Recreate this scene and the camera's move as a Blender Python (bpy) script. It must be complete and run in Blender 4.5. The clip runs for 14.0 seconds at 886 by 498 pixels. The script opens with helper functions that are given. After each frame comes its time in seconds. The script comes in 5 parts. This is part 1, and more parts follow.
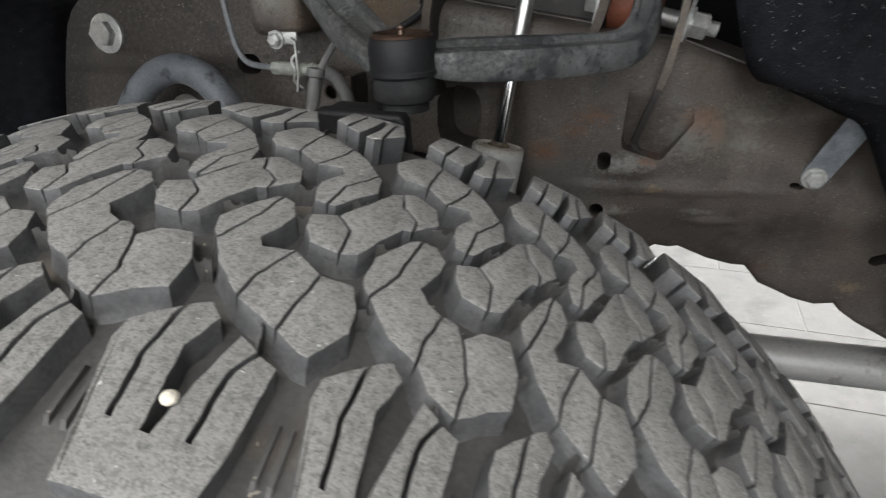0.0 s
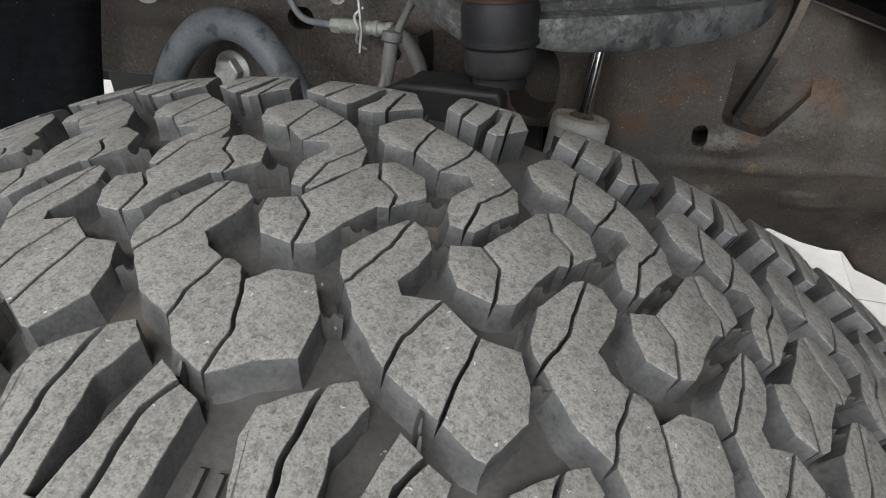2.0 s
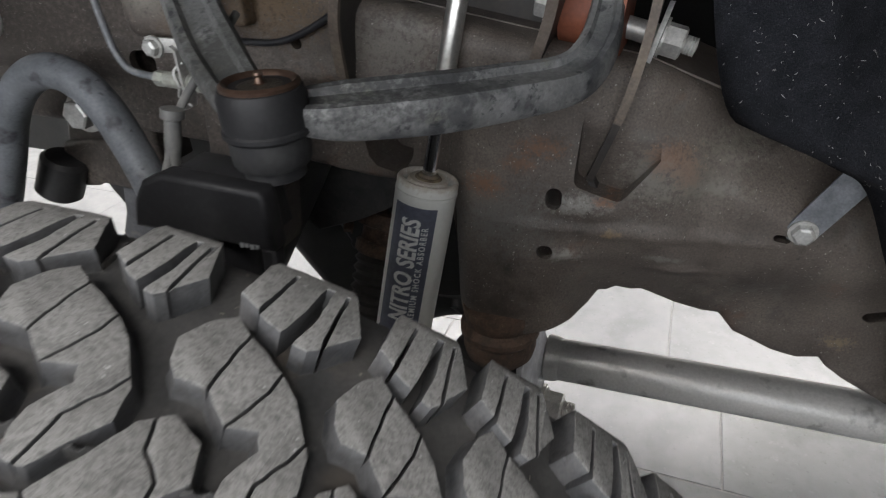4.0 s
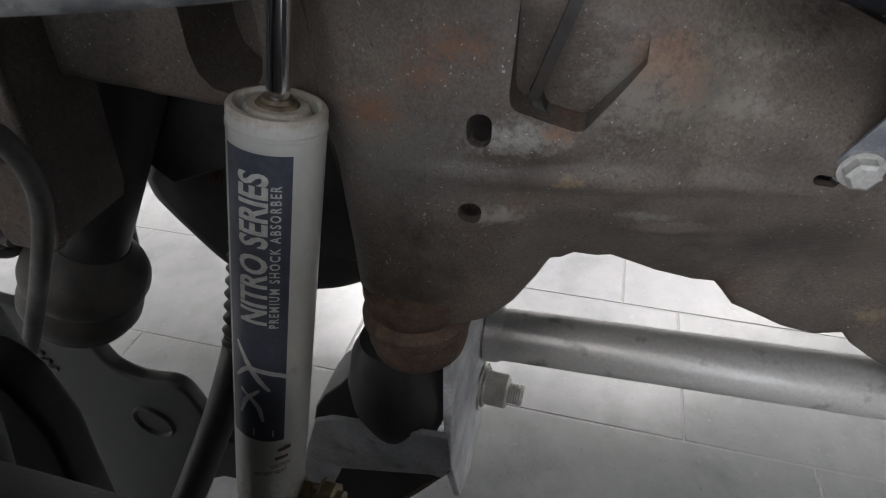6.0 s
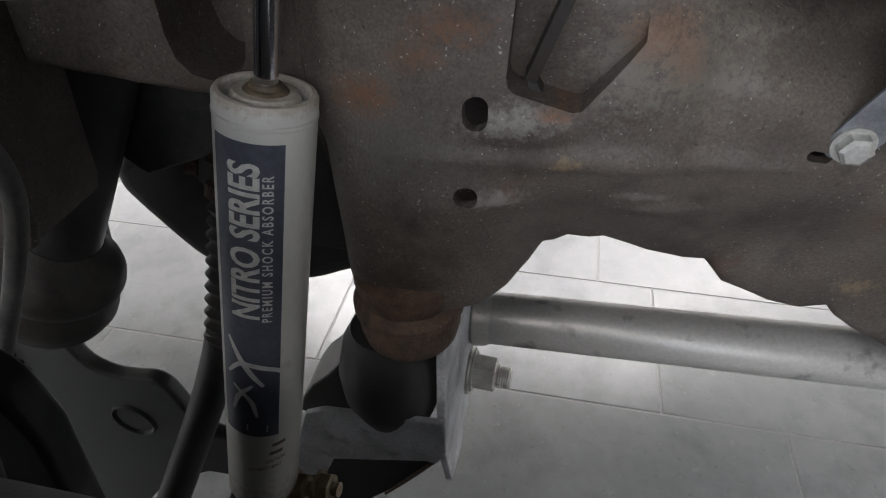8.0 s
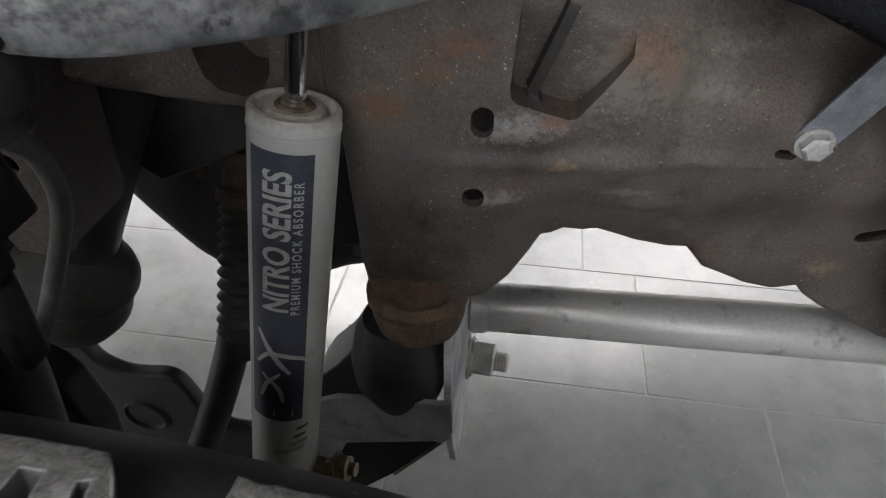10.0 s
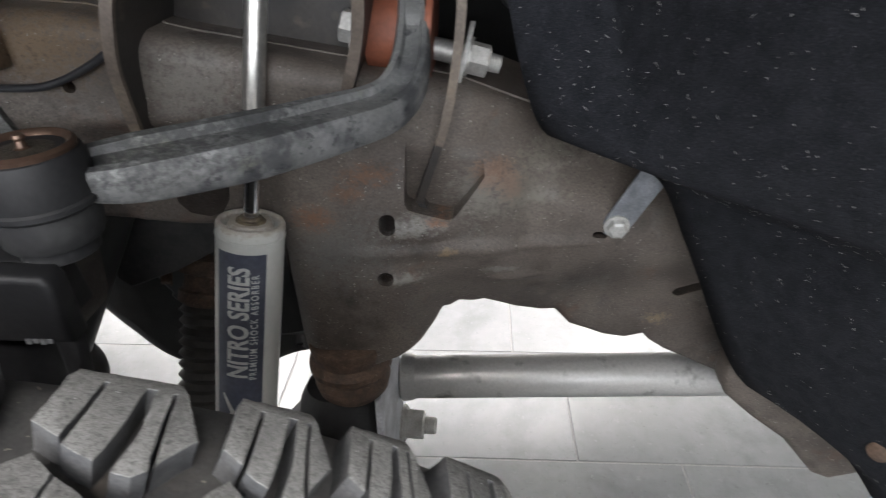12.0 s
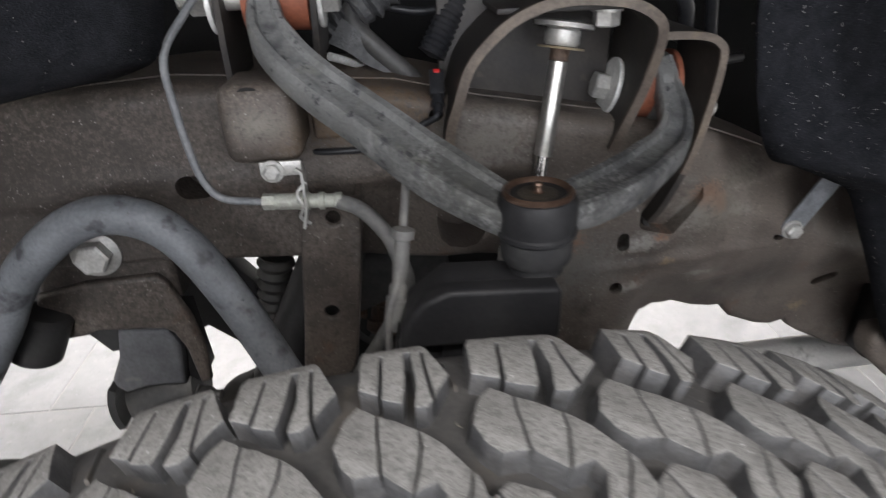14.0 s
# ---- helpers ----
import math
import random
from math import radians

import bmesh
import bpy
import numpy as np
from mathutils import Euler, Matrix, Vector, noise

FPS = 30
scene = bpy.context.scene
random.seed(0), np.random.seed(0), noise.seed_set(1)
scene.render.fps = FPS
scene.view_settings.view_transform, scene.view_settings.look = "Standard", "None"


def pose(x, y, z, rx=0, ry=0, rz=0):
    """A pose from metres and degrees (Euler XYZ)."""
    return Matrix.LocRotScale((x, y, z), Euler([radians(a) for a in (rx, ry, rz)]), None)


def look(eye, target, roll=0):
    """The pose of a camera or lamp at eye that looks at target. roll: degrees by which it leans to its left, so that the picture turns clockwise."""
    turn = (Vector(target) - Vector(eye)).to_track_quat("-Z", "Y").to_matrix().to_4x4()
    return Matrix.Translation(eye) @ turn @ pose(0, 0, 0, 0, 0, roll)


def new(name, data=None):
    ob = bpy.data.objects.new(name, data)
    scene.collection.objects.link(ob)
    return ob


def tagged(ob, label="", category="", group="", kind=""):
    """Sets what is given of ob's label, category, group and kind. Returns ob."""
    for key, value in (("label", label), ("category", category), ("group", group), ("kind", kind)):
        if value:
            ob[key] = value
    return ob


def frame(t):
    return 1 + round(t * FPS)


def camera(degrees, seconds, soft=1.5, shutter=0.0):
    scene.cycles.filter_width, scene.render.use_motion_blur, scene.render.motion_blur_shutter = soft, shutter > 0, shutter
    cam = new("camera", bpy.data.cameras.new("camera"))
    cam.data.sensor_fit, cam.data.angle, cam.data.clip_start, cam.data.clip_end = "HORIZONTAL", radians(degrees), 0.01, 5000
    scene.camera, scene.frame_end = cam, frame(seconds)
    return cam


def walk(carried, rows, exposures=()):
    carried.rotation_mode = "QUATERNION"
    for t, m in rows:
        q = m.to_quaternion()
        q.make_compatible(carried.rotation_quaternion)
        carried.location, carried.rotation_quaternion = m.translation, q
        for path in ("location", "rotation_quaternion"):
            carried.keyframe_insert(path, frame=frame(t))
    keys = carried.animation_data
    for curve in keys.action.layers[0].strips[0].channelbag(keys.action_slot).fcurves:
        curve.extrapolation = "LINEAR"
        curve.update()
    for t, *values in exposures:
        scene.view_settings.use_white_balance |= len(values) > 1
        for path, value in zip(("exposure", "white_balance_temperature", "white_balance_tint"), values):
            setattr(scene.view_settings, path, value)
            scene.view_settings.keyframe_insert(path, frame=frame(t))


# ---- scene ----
cam = camera(72.6, 14.0, soft=1.1, shutter=0.5)
PATH = [
    (0, (0.183, -0.004, 0.879), (-0.451, 1.689, 0.023), -2.5),
    (0.5, (0.154, 0.005, 0.88), (-0.517, 1.657, -0.027), -2.6),
    (1, (0.14, 0.014, 0.882), (-0.533, 1.62, -0.102), -2.4),
    (1.5, (0.129, 0.025, 0.884), (-0.541, 1.622, -0.117), -2.5),
    (2, (0.126, 0.028, 0.887), (-0.539, 1.62, -0.125), -2.4),
    (2.5, (0.126, 0.034, 0.884), (-0.534, 1.627, -0.13), -2.4),
    (3, (0.134, 0.042, 0.887), (-0.515, 1.638, -0.129), -2.4),
    (3.5, (0.181, 0.079, 0.906), (-0.457, 1.663, -0.136), -2.0),
    (4, (0.207, 0.122, 0.919), (-0.418, 1.704, -0.133), -2.1),
    (6.3, (0.184, 0.267, 0.846), (-0.217, 1.771, -0.41), -1.5),
    (6.5, (0.178, 0.266, 0.848), (-0.204, 1.77, -0.413), -1.4),
    (7, (0.175, 0.265, 0.848), (-0.177, 1.762, -0.431), -1.2),
    (7.5, (0.177, 0.264, 0.85), (-0.167, 1.759, -0.434), -1.1),
    (8, (0.178, 0.265, 0.848), (-0.149, 1.761, -0.438), -1.1),
    (10.5, (0.166, 0.215, 0.889), (-0.074, 1.711, -0.417), -1.0),
    (11, (0.176, 0.159, 0.925), (-0.039, 1.74, -0.281), -0.7),
    (11.5, (0.172, 0.147, 0.926), (-0.005, 1.823, -0.15), -1.0),
    (12, (0.201, 0.142, 0.924), (0.101, 1.848, -0.114), -1.1),
    (12.5, (0.213, 0.114, 0.94), (0.176, 1.825, -0.096), -0.7),
    (13, (0.117, 0.052, 0.961), (0.112, 1.771, -0.062), -1.9),
    (13.5, (0.019, 0.042, 0.972), (0.093, 1.763, -0.045), -2.2),
    (14, (-0.038, 0.066, 0.963), (0.072, 1.827, 0.021), -2.5),
]
walk(cam, [(t, look(eye, target, roll)) for t, eye, target, roll in PATH],
     [(0, -0.26, 6500, 10), (0.5, -0.22, 6500, 10), (1, -0.22, 6500, 10), (1.5, -0.27, 6500, 10), (2, -0.2, 6500, 10), (2.5, -0.13, 6500, 10), (3.5, -0.22, 6480, 11), (4, -0.15, 6430, 12),
      (6.5, -0.05, 6340, 13), (8, -0.05, 6340, 13), (10.5, -0.06, 6380, 12), (11.5, 0.16, 6390, 12), (12.5, 0.42, 6410, 12), (13, 0.42, 6450, 13), (13.5, 0.3, 6480, 13), (14, 0.1, 6480, 14)])

# ---- light ----
scene.view_settings.exposure = 0.0
world = bpy.data.worlds.new("world")
scene.world = world
world.use_nodes = True
world.node_tree.nodes["Background"].inputs["Color"].default_value = (0.8, 0.9, 1.0, 1)
world.node_tree.nodes["Background"].inputs["Strength"].default_value = 0.15

CEILING_Z = 3.4
# unseen lamps, placed and powered to brighten wheel well and far floor
LAMPS = [(-0.9, -1.9, 50), (1.1, -1.9, 74), (-1.6, 3.6, 232), (1.4, 3.6, 232), (-3.0, 0.6, 4)]
for lx, ly, power in LAMPS:
    data = bpy.data.lights.new("ceiling_lamp", "AREA")
    data.shape, data.size, data.size_y = "RECTANGLE", 1.2, 0.6
    data.energy, data.color = power, (1.0, 0.97, 0.93)
    lamp = new("ceiling_lamp", data)
    lamp.matrix_world = pose(lx, ly, CEILING_Z - 0.06)
# unseen window light, assumed from the soft light on tyre and rail
daylight = bpy.data.lights.new("window_daylight", "AREA")
daylight.shape, daylight.size, daylight.size_y = "RECTANGLE", 4.4, 2.2
daylight.energy, daylight.color = 125, (0.93, 0.965, 1.0)
new("window_daylight", daylight).matrix_world = look((0.2, -2.70, 1.75), (0.2, 0, 1.75))


# ---- materials ----
def material(name, base, rough=0.6, metal=0.0, second=None, scale=40.0, amount=0.5, fine=300.0, bump=0.2, fine_amount=0.25,
             third=None, third_scale=12.0, third_at=0.6, rough_var=0.1, detail=4.0, depth=0.002, layers=(), specks=None, gloss=0.5, spots=()):
    """base and second mix by coarse noise, a finer grain lightens and darkens, third lies in patches (rust, dust, stains)."""
    m = bpy.data.materials.new(name)
    m.use_nodes = True
    nt = m.node_tree
    n, link = nt.nodes, nt.links.new
    bsdf = n["Principled BSDF"]
    coord = n.new("ShaderNodeTexCoord")

    def noise_at(sc, det=detail, grit=0.5):
        t = n.new("ShaderNodeTexNoise")
        t.inputs["Scale"].default_value, t.inputs["Detail"].default_value, t.inputs["Roughness"].default_value = sc, det, grit
        link(coord.outputs["Object"], t.inputs["Vector"])
        return t.outputs["Fac"]

    def ramp(fac, a, b):
        r = n.new("ShaderNodeMapRange")
        r.inputs["From Min"].default_value, r.inputs["From Max"].default_value = a, b
        link(fac, r.inputs["Value"])
        return r.outputs["Result"]

    def mix(fac, a, b, blend="MIX"):
        x = n.new("ShaderNodeMix")
        x.data_type, x.blend_type = "RGBA", blend
        for socket, value in ((x.inputs[0], fac), (x.inputs[6], a), (x.inputs[7], b)):
            if isinstance(value, (tuple, float, int)):
                socket.default_value = value
            else:
                link(value, socket)
        return x.outputs[2]

    coarse, grain = noise_at(scale), noise_at(fine, 3.0)
    color = (*base, 1)
    if second:
        color = mix(ramp(coarse, 0.5 - 0.3 * amount, 0.5 + 0.3 * amount), (*base, 1), (*second, 1))
    color = mix(ramp(grain, 0.35, 0.65), color, mix(1.0, color, (1 + fine_amount,) * 3 + (1,), "MULTIPLY"))
    if third:
        color = mix(ramp(noise_at(third_scale, 6.0), third_at, third_at + 0.12), color, (*third, 1))
    for tint, sc, at, wide, most in layers:
        r = n.new("ShaderNodeMapRange")
        r.inputs["From Min"].default_value, r.inputs["From Max"].default_value, r.inputs["To Max"].default_value = at, at + wide, most
        link(noise_at(sc, 8.0, 0.66), r.inputs["Value"])
        color = mix(r.outputs["Result"], color, (*tint, 1))
    if spots:
        axes = n.new("ShaderNodeSeparateXYZ")
        link(coord.outputs["Object"], axes.inputs[0])
        wobble = noise_at(240, 12.0, 0.74)

        def math_node(op, a, b):
            q = n.new("ShaderNodeMath")
            q.operation = op
            for socket, value in zip(q.inputs, (a, b)):
                if isinstance(value, (float, int)):
                    socket.default_value = value
                else:
                    link(value, socket)
            return q.outputs[0]

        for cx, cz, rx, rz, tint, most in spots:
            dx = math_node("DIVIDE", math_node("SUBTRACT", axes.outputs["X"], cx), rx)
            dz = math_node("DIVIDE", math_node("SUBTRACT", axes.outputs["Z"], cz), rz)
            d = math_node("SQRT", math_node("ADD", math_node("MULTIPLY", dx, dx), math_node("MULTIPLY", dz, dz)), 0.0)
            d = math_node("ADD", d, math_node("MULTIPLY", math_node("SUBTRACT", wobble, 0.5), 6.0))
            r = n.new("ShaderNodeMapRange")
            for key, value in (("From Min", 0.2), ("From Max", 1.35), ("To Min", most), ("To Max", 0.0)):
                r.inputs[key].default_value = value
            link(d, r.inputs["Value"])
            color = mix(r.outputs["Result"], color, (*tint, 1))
    if specks:
        tint, sc, share, size = specks
        v = n.new("ShaderNodeTexVoronoi")
        v.inputs["Scale"].default_value = sc
        bent = n.new("ShaderNodeMix")
        bent.data_type, bent.blend_type = "RGBA", "ADD"
        warp = n.new("ShaderNodeTexNoise")
        warp.inputs["Scale"].default_value = sc * 1.3
        link(coord.outputs["Object"], warp.inputs["Vector"])
        bent.inputs[0].default_value = 1.5 / sc
        link(coord.outputs["Object"], bent.inputs[6])
        link(warp.outputs["Color"], bent.inputs[7])
        link(bent.outputs[2], v.inputs["Vector"])
        near, few, both = n.new("ShaderNodeMath"), n.new("ShaderNodeMath"), n.new("ShaderNodeMath")
        near.operation, few.operation, both.operation = "LESS_THAN", "LESS_THAN", "MULTIPLY"
        near.inputs[1].default_value = size
        crowd = n.new("ShaderNodeMapRange")
        for key, value in (("From Min", 0.38), ("From Max", 0.68), ("To Min", share * 0.25), ("To Max", share * 2.2)):
            crowd.inputs[key].default_value = value
        link(noise_at(sc * 0.06, 3.0), crowd.inputs["Value"])
        link(crowd.outputs["Result"], few.inputs[1])
        tell = n.new("ShaderNodeSeparateColor")
        link(v.outputs["Color"], tell.inputs["Color"])
        link(v.outputs["Distance"], near.inputs[0])
        link(tell.outputs["Red"], few.inputs[0])
        link(near.outputs[0], both.inputs[0])
        link(few.outputs[0], both.inputs[1])
        color = mix(both.outputs[0], color, (*tint, 1))
    link(color, bsdf.inputs["Base Color"])
    bsdf.inputs["Metallic"].default_value = metal
    bsdf.inputs["Specular IOR Level"].default_value = gloss
    r = n.new("ShaderNodeMapRange")
    r.inputs["To Min"].default_value, r.inputs["To Max"].default_value = max(rough - rough_var, 0.02), min(rough + rough_var, 1)
    link(coarse, r.inputs["Value"])
    link(r.outputs["Result"], bsdf.inputs["Roughness"])
    if bump:
        b = n.new("ShaderNodeBump")
        b.inputs["Strength"].default_value, b.inputs["Distance"].default_value = bump, depth
        link(mix(0.5, coarse, grain), b.inputs["Height"])
        link(b.outputs["Normal"], bsdf.inputs["Normal"])
    return m


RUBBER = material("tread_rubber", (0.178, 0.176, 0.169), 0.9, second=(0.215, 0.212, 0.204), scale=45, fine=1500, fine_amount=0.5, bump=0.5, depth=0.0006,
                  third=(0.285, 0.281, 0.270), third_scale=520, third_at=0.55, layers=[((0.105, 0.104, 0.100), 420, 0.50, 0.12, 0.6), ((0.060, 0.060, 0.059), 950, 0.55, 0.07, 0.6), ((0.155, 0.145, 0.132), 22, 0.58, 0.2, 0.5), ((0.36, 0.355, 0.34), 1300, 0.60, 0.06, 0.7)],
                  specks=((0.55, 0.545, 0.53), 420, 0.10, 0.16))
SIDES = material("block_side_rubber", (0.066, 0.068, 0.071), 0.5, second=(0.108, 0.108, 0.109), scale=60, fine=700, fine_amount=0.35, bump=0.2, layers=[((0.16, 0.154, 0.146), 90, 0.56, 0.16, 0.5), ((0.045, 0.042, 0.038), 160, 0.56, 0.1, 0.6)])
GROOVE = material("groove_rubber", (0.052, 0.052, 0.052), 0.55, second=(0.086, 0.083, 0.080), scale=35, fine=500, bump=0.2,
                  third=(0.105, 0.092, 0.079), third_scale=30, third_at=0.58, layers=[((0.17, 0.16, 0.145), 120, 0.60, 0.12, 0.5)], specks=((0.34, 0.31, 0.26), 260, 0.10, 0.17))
RUSTY = (0.17, 0.085, 0.046)
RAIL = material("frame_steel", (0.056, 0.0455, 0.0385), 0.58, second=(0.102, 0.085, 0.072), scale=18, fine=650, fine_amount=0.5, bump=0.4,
                third=(0.13, 0.112, 0.098), third_scale=26, third_at=0.66,
                layers=[((0.115, 0.058, 0.034), 23, 0.60, 0.10, 0.55), ((0.135, 0.13, 0.122), 34, 0.58, 0.16, 0.55), ((0.024, 0.020, 0.018), 14, 0.53, 0.14, 0.7), ((0.24, 0.225, 0.2), 210, 0.66, 0.05, 0.7), ((0.026, 0.022, 0.020), 300, 0.60, 0.08, 0.7)],
                specks=((0.32, 0.305, 0.28), 420, 0.16, 0.17),
                spots=[(0.104, 0.705, 0.035, 0.03, (0.13, 0.125, 0.118), 0.6), (0.158, 0.7205, 0.018, 0.0065, (0.23, 0.22, 0.20), 0.75), (0.151, 0.6785, 0.013, 0.0045, (0.22, 0.21, 0.19), 0.7),
                       (0.219, 0.679, 0.012, 0.0025, (0.22, 0.21, 0.19), 0.7), (0.24, 0.738, 0.018, 0.005, (0.19, 0.18, 0.16), 0.6), (0.252, 0.764, 0.024, 0.009, (0.17, 0.155, 0.13), 0.6),
                       (0.202, 0.743, 0.016, 0.018, (0.19, 0.18, 0.16), 0.7), (0.183, 0.700, 0.005, 0.0035, (0.24, 0.17, 0.10), 0.8), (0.092, 0.729, 0.013, 0.009, RUSTY, 0.8),
                       (0.131, 0.761, 0.015, 0.007, RUSTY, 0.75), (0.117, 0.748, 0.012, 0.006, RUSTY, 0.6), (0.214, 0.758, 0.013, 0.010, RUSTY, 0.8), (0.226, 0.749, 0.007, 0.010, RUSTY, 0.8),
                       (0.176, 0.7235, 0.007, 0.003, RUSTY, 0.9), (-0.068, 0.845, 0.045, 0.022, (0.19, 0.12, 0.06), 0.7), (0.030, 0.822, 0.035, 0.018, (0.20, 0.185, 0.165), 0.7),
                       # the wide dark ellipse at x -0.36 paints shade onto the rail's front end
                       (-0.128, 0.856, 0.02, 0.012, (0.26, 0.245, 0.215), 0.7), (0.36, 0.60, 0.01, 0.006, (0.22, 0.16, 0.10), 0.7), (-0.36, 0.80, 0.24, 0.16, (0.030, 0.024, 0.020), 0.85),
                       (0.232, 0.742, 0.030, 0.020, (0.17, 0.155, 0.13), 0.5)])
RUST = material("rusty_steel", (0.048, 0.032, 0.024), 0.75, second=(0.10, 0.064, 0.044), scale=90, fine=400, fine_amount=0.5, bump=0.8,
                specks=((0.28, 0.24, 0.19), 420, 0.08, 0.16), layers=[((0.19, 0.10, 0.05), 50, 0.64, 0.12, 0.7), ((0.2, 0.18, 0.15), 120, 0.66, 0.1, 0.5)])
DUSTY = material("dusty_bracket_paint", (0.50, 0.515, 0.54), 0.5, second=(0.32, 0.33, 0.35), scale=35, fine=350, fine_amount=0.3, bump=0.2,
                 third=(0.22, 0.215, 0.205), third_scale=40, third_at=0.62)
BLOCK = material("dusty_block_rubber", (0.075, 0.077, 0.083), 0.6, second=(0.11, 0.112, 0.118), scale=50, fine=350, bump=0.2, third=(0.16, 0.158, 0.152), third_scale=60, third_at=0.64)
GALVANISED = material("galvanised_steel", (0.21, 0.222, 0.238), 0.5, metal=0.4, second=(0.12, 0.128, 0.14), scale=70, fine=600, bump=0.2, layers=[((0.30, 0.31, 0.325), 90, 0.58, 0.1, 0.6)])
FOUNDRY = material("cast_aluminium", (0.195, 0.196, 0.193), 0.55, metal=0.1, second=(0.120, 0.121, 0.117), scale=24, fine=500, bump=0.35,
                   third=(0.055, 0.057, 0.061), third_scale=34, third_at=0.56, layers=[((0.045, 0.047, 0.050), 13, 0.51, 0.10, 0.75), ((0.34, 0.34, 0.335), 60, 0.56, 0.16, 0.6), ((0.21, 0.21, 0.165), 28, 0.58, 0.12, 0.6), ((0.028, 0.029, 0.032), 110, 0.58, 0.07, 0.85)],
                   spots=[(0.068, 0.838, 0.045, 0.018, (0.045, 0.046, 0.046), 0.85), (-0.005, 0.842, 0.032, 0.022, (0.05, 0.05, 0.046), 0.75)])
BAR = material("stabiliser_paint", (0.15, 0.16, 0.172), 0.55, metal=0.05, second=(0.10, 0.107, 0.115), scale=30, fine=400, bump=0.2,
               third=(0.045, 0.046, 0.05), third_scale=60, third_at=0.57, layers=[((0.2, 0.202, 0.203), 55, 0.6, 0.15, 0.5), ((0.035, 0.036, 0.04), 170, 0.62, 0.07, 0.8)])
CASTING = material("lower_arm_paint", (0.017, 0.019, 0.019), 0.55, second=(0.029, 0.030, 0.028), scale=30, fine=300, bump=0.2, gloss=0.4)
KNUCKLE = material("knuckle_paint", (0.012, 0.012, 0.013), 0.5, second=(0.020, 0.020, 0.021), scale=25, fine=400, bump=0.1, gloss=0.25)
BLACK = material("black_paint", (0.016, 0.016, 0.017), 0.5, second=(0.028, 0.0275, 0.027), scale=40, fine=300, bump=0.1)
# near-black puts the shade of the deep engine bay into the colour
BAY = material("engine_bay_shade", (0.005, 0.005, 0.0055), 0.7, second=(0.008, 0.008, 0.008), scale=20, bump=0.1, gloss=0.2)
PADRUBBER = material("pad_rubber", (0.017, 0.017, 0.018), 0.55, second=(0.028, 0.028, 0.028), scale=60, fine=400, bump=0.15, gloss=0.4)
DARKMETAL = material("dark_metal", (0.04, 0.04, 0.04), 0.5, second=(0.07, 0.068, 0.065), scale=60, fine=300, bump=0.15)
BRACKET = material("bracket_paint", (0.021, 0.019, 0.018), 0.55, second=(0.036, 0.031, 0.027), scale=40, fine=300, bump=0.25,
                   third=(0.10, 0.082, 0.064), third_scale=45, third_at=0.64)
LIP = material("worn_bracket_edge", (0.13, 0.105, 0.082), 0.55, second=(0.075, 0.06, 0.05), scale=50, fine=500, fine_amount=0.4, bump=0.3, layers=[((0.20, 0.15, 0.10), 40, 0.56, 0.14, 0.6)])
CAPDIRT = material("cap_dirt", (0.018, 0.016, 0.013), 0.45, second=(0.05, 0.042, 0.032), scale=220, fine=700, bump=0.8)
FELT = material("felt", (0.0108, 0.0114, 0.0138), 0.95, second=(0.0168, 0.0176, 0.0208), scale=90, fine=1400, fine_amount=0.9, bump=0.9, rough_var=0.03, gloss=0.15,
                specks=((0.20, 0.195, 0.19), 260, 0.07, 0.12), layers=[((0.048, 0.049, 0.054), 700, 0.56, 0.12, 0.8)])
LINT = material("lint", (0.30, 0.295, 0.285), 0.9, bump=0)
CHROME = material("chrome", (0.75, 0.75, 0.76), 0.12, metal=1.0, bump=0.0, rough_var=0.03, fine_amount=0.03)
SATIN = material("satin_steel", (0.62, 0.61, 0.58), 0.32, metal=0.9, second=(0.5, 0.49, 0.46), scale=60, bump=0.05)
ZINC = material("zinc", (0.50, 0.50, 0.48), 0.45, metal=0.6, second=(0.38, 0.37, 0.35), scale=90, fine=500, bump=0.15)
WHITEZINC = material("white_zinc", (0.66, 0.66, 0.64), 0.5, metal=0.3, second=(0.55, 0.55, 0.53), scale=120, fine=500, bump=0.1)
YELLOWZINC = material("yellow_zinc", (0.40, 0.34, 0.23), 0.4, metal=0.6, second=(0.27, 0.21, 0.14), scale=80, bump=0.1)
SHOCKPAINT = material("shock_paint", (0.60, 0.60, 0.56), 0.36, second=(0.55, 0.545, 0.505), scale=15, fine=300, fine_amount=0.05, bump=0.03,
                      third=(0.38, 0.35, 0.29), third_scale=45, third_at=0.68,
                      spots=[(0, -0.006, 0.06, 0.022, (0.22, 0.15, 0.09), 0.6), (0, 0.2725, 0.06, 0.0035, (0.30, 0.22, 0.14), 0.55)])
DECAL = material("decal_navy", (0.055, 0.062, 0.085), 0.42, second=(0.075, 0.08, 0.105), scale=50, fine=300, bump=0.05)
DECALTEXT = material("decal_silver", (0.50, 0.50, 0.475), 0.45, bump=0.0)
STAMP = material("stamp_brown", (0.13, 0.085, 0.05), 0.6, bump=0.0)
BUSHING = material("bushing_polyurethane", (0.23, 0.075, 0.04), 0.6, second=(0.19, 0.06, 0.033), scale=60, bump=0.15)
LINE = material("line_paint", (0.13, 0.137, 0.145), 0.5, second=(0.17, 0.175, 0.18), scale=90, fine=400, bump=0.1)
FITTING = material("dull_fitting", (0.36, 0.37, 0.32), 0.55, metal=0.2, second=(0.27, 0.27, 0.24), scale=150, fine=500, bump=0.15)
TAPE = material("cloth_tape", (0.045, 0.046, 0.048), 0.5, second=(0.085, 0.086, 0.088), scale=120, fine=500, bump=0.7, layers=[((0.2, 0.2, 0.2), 160, 0.62, 0.1, 0.5)])
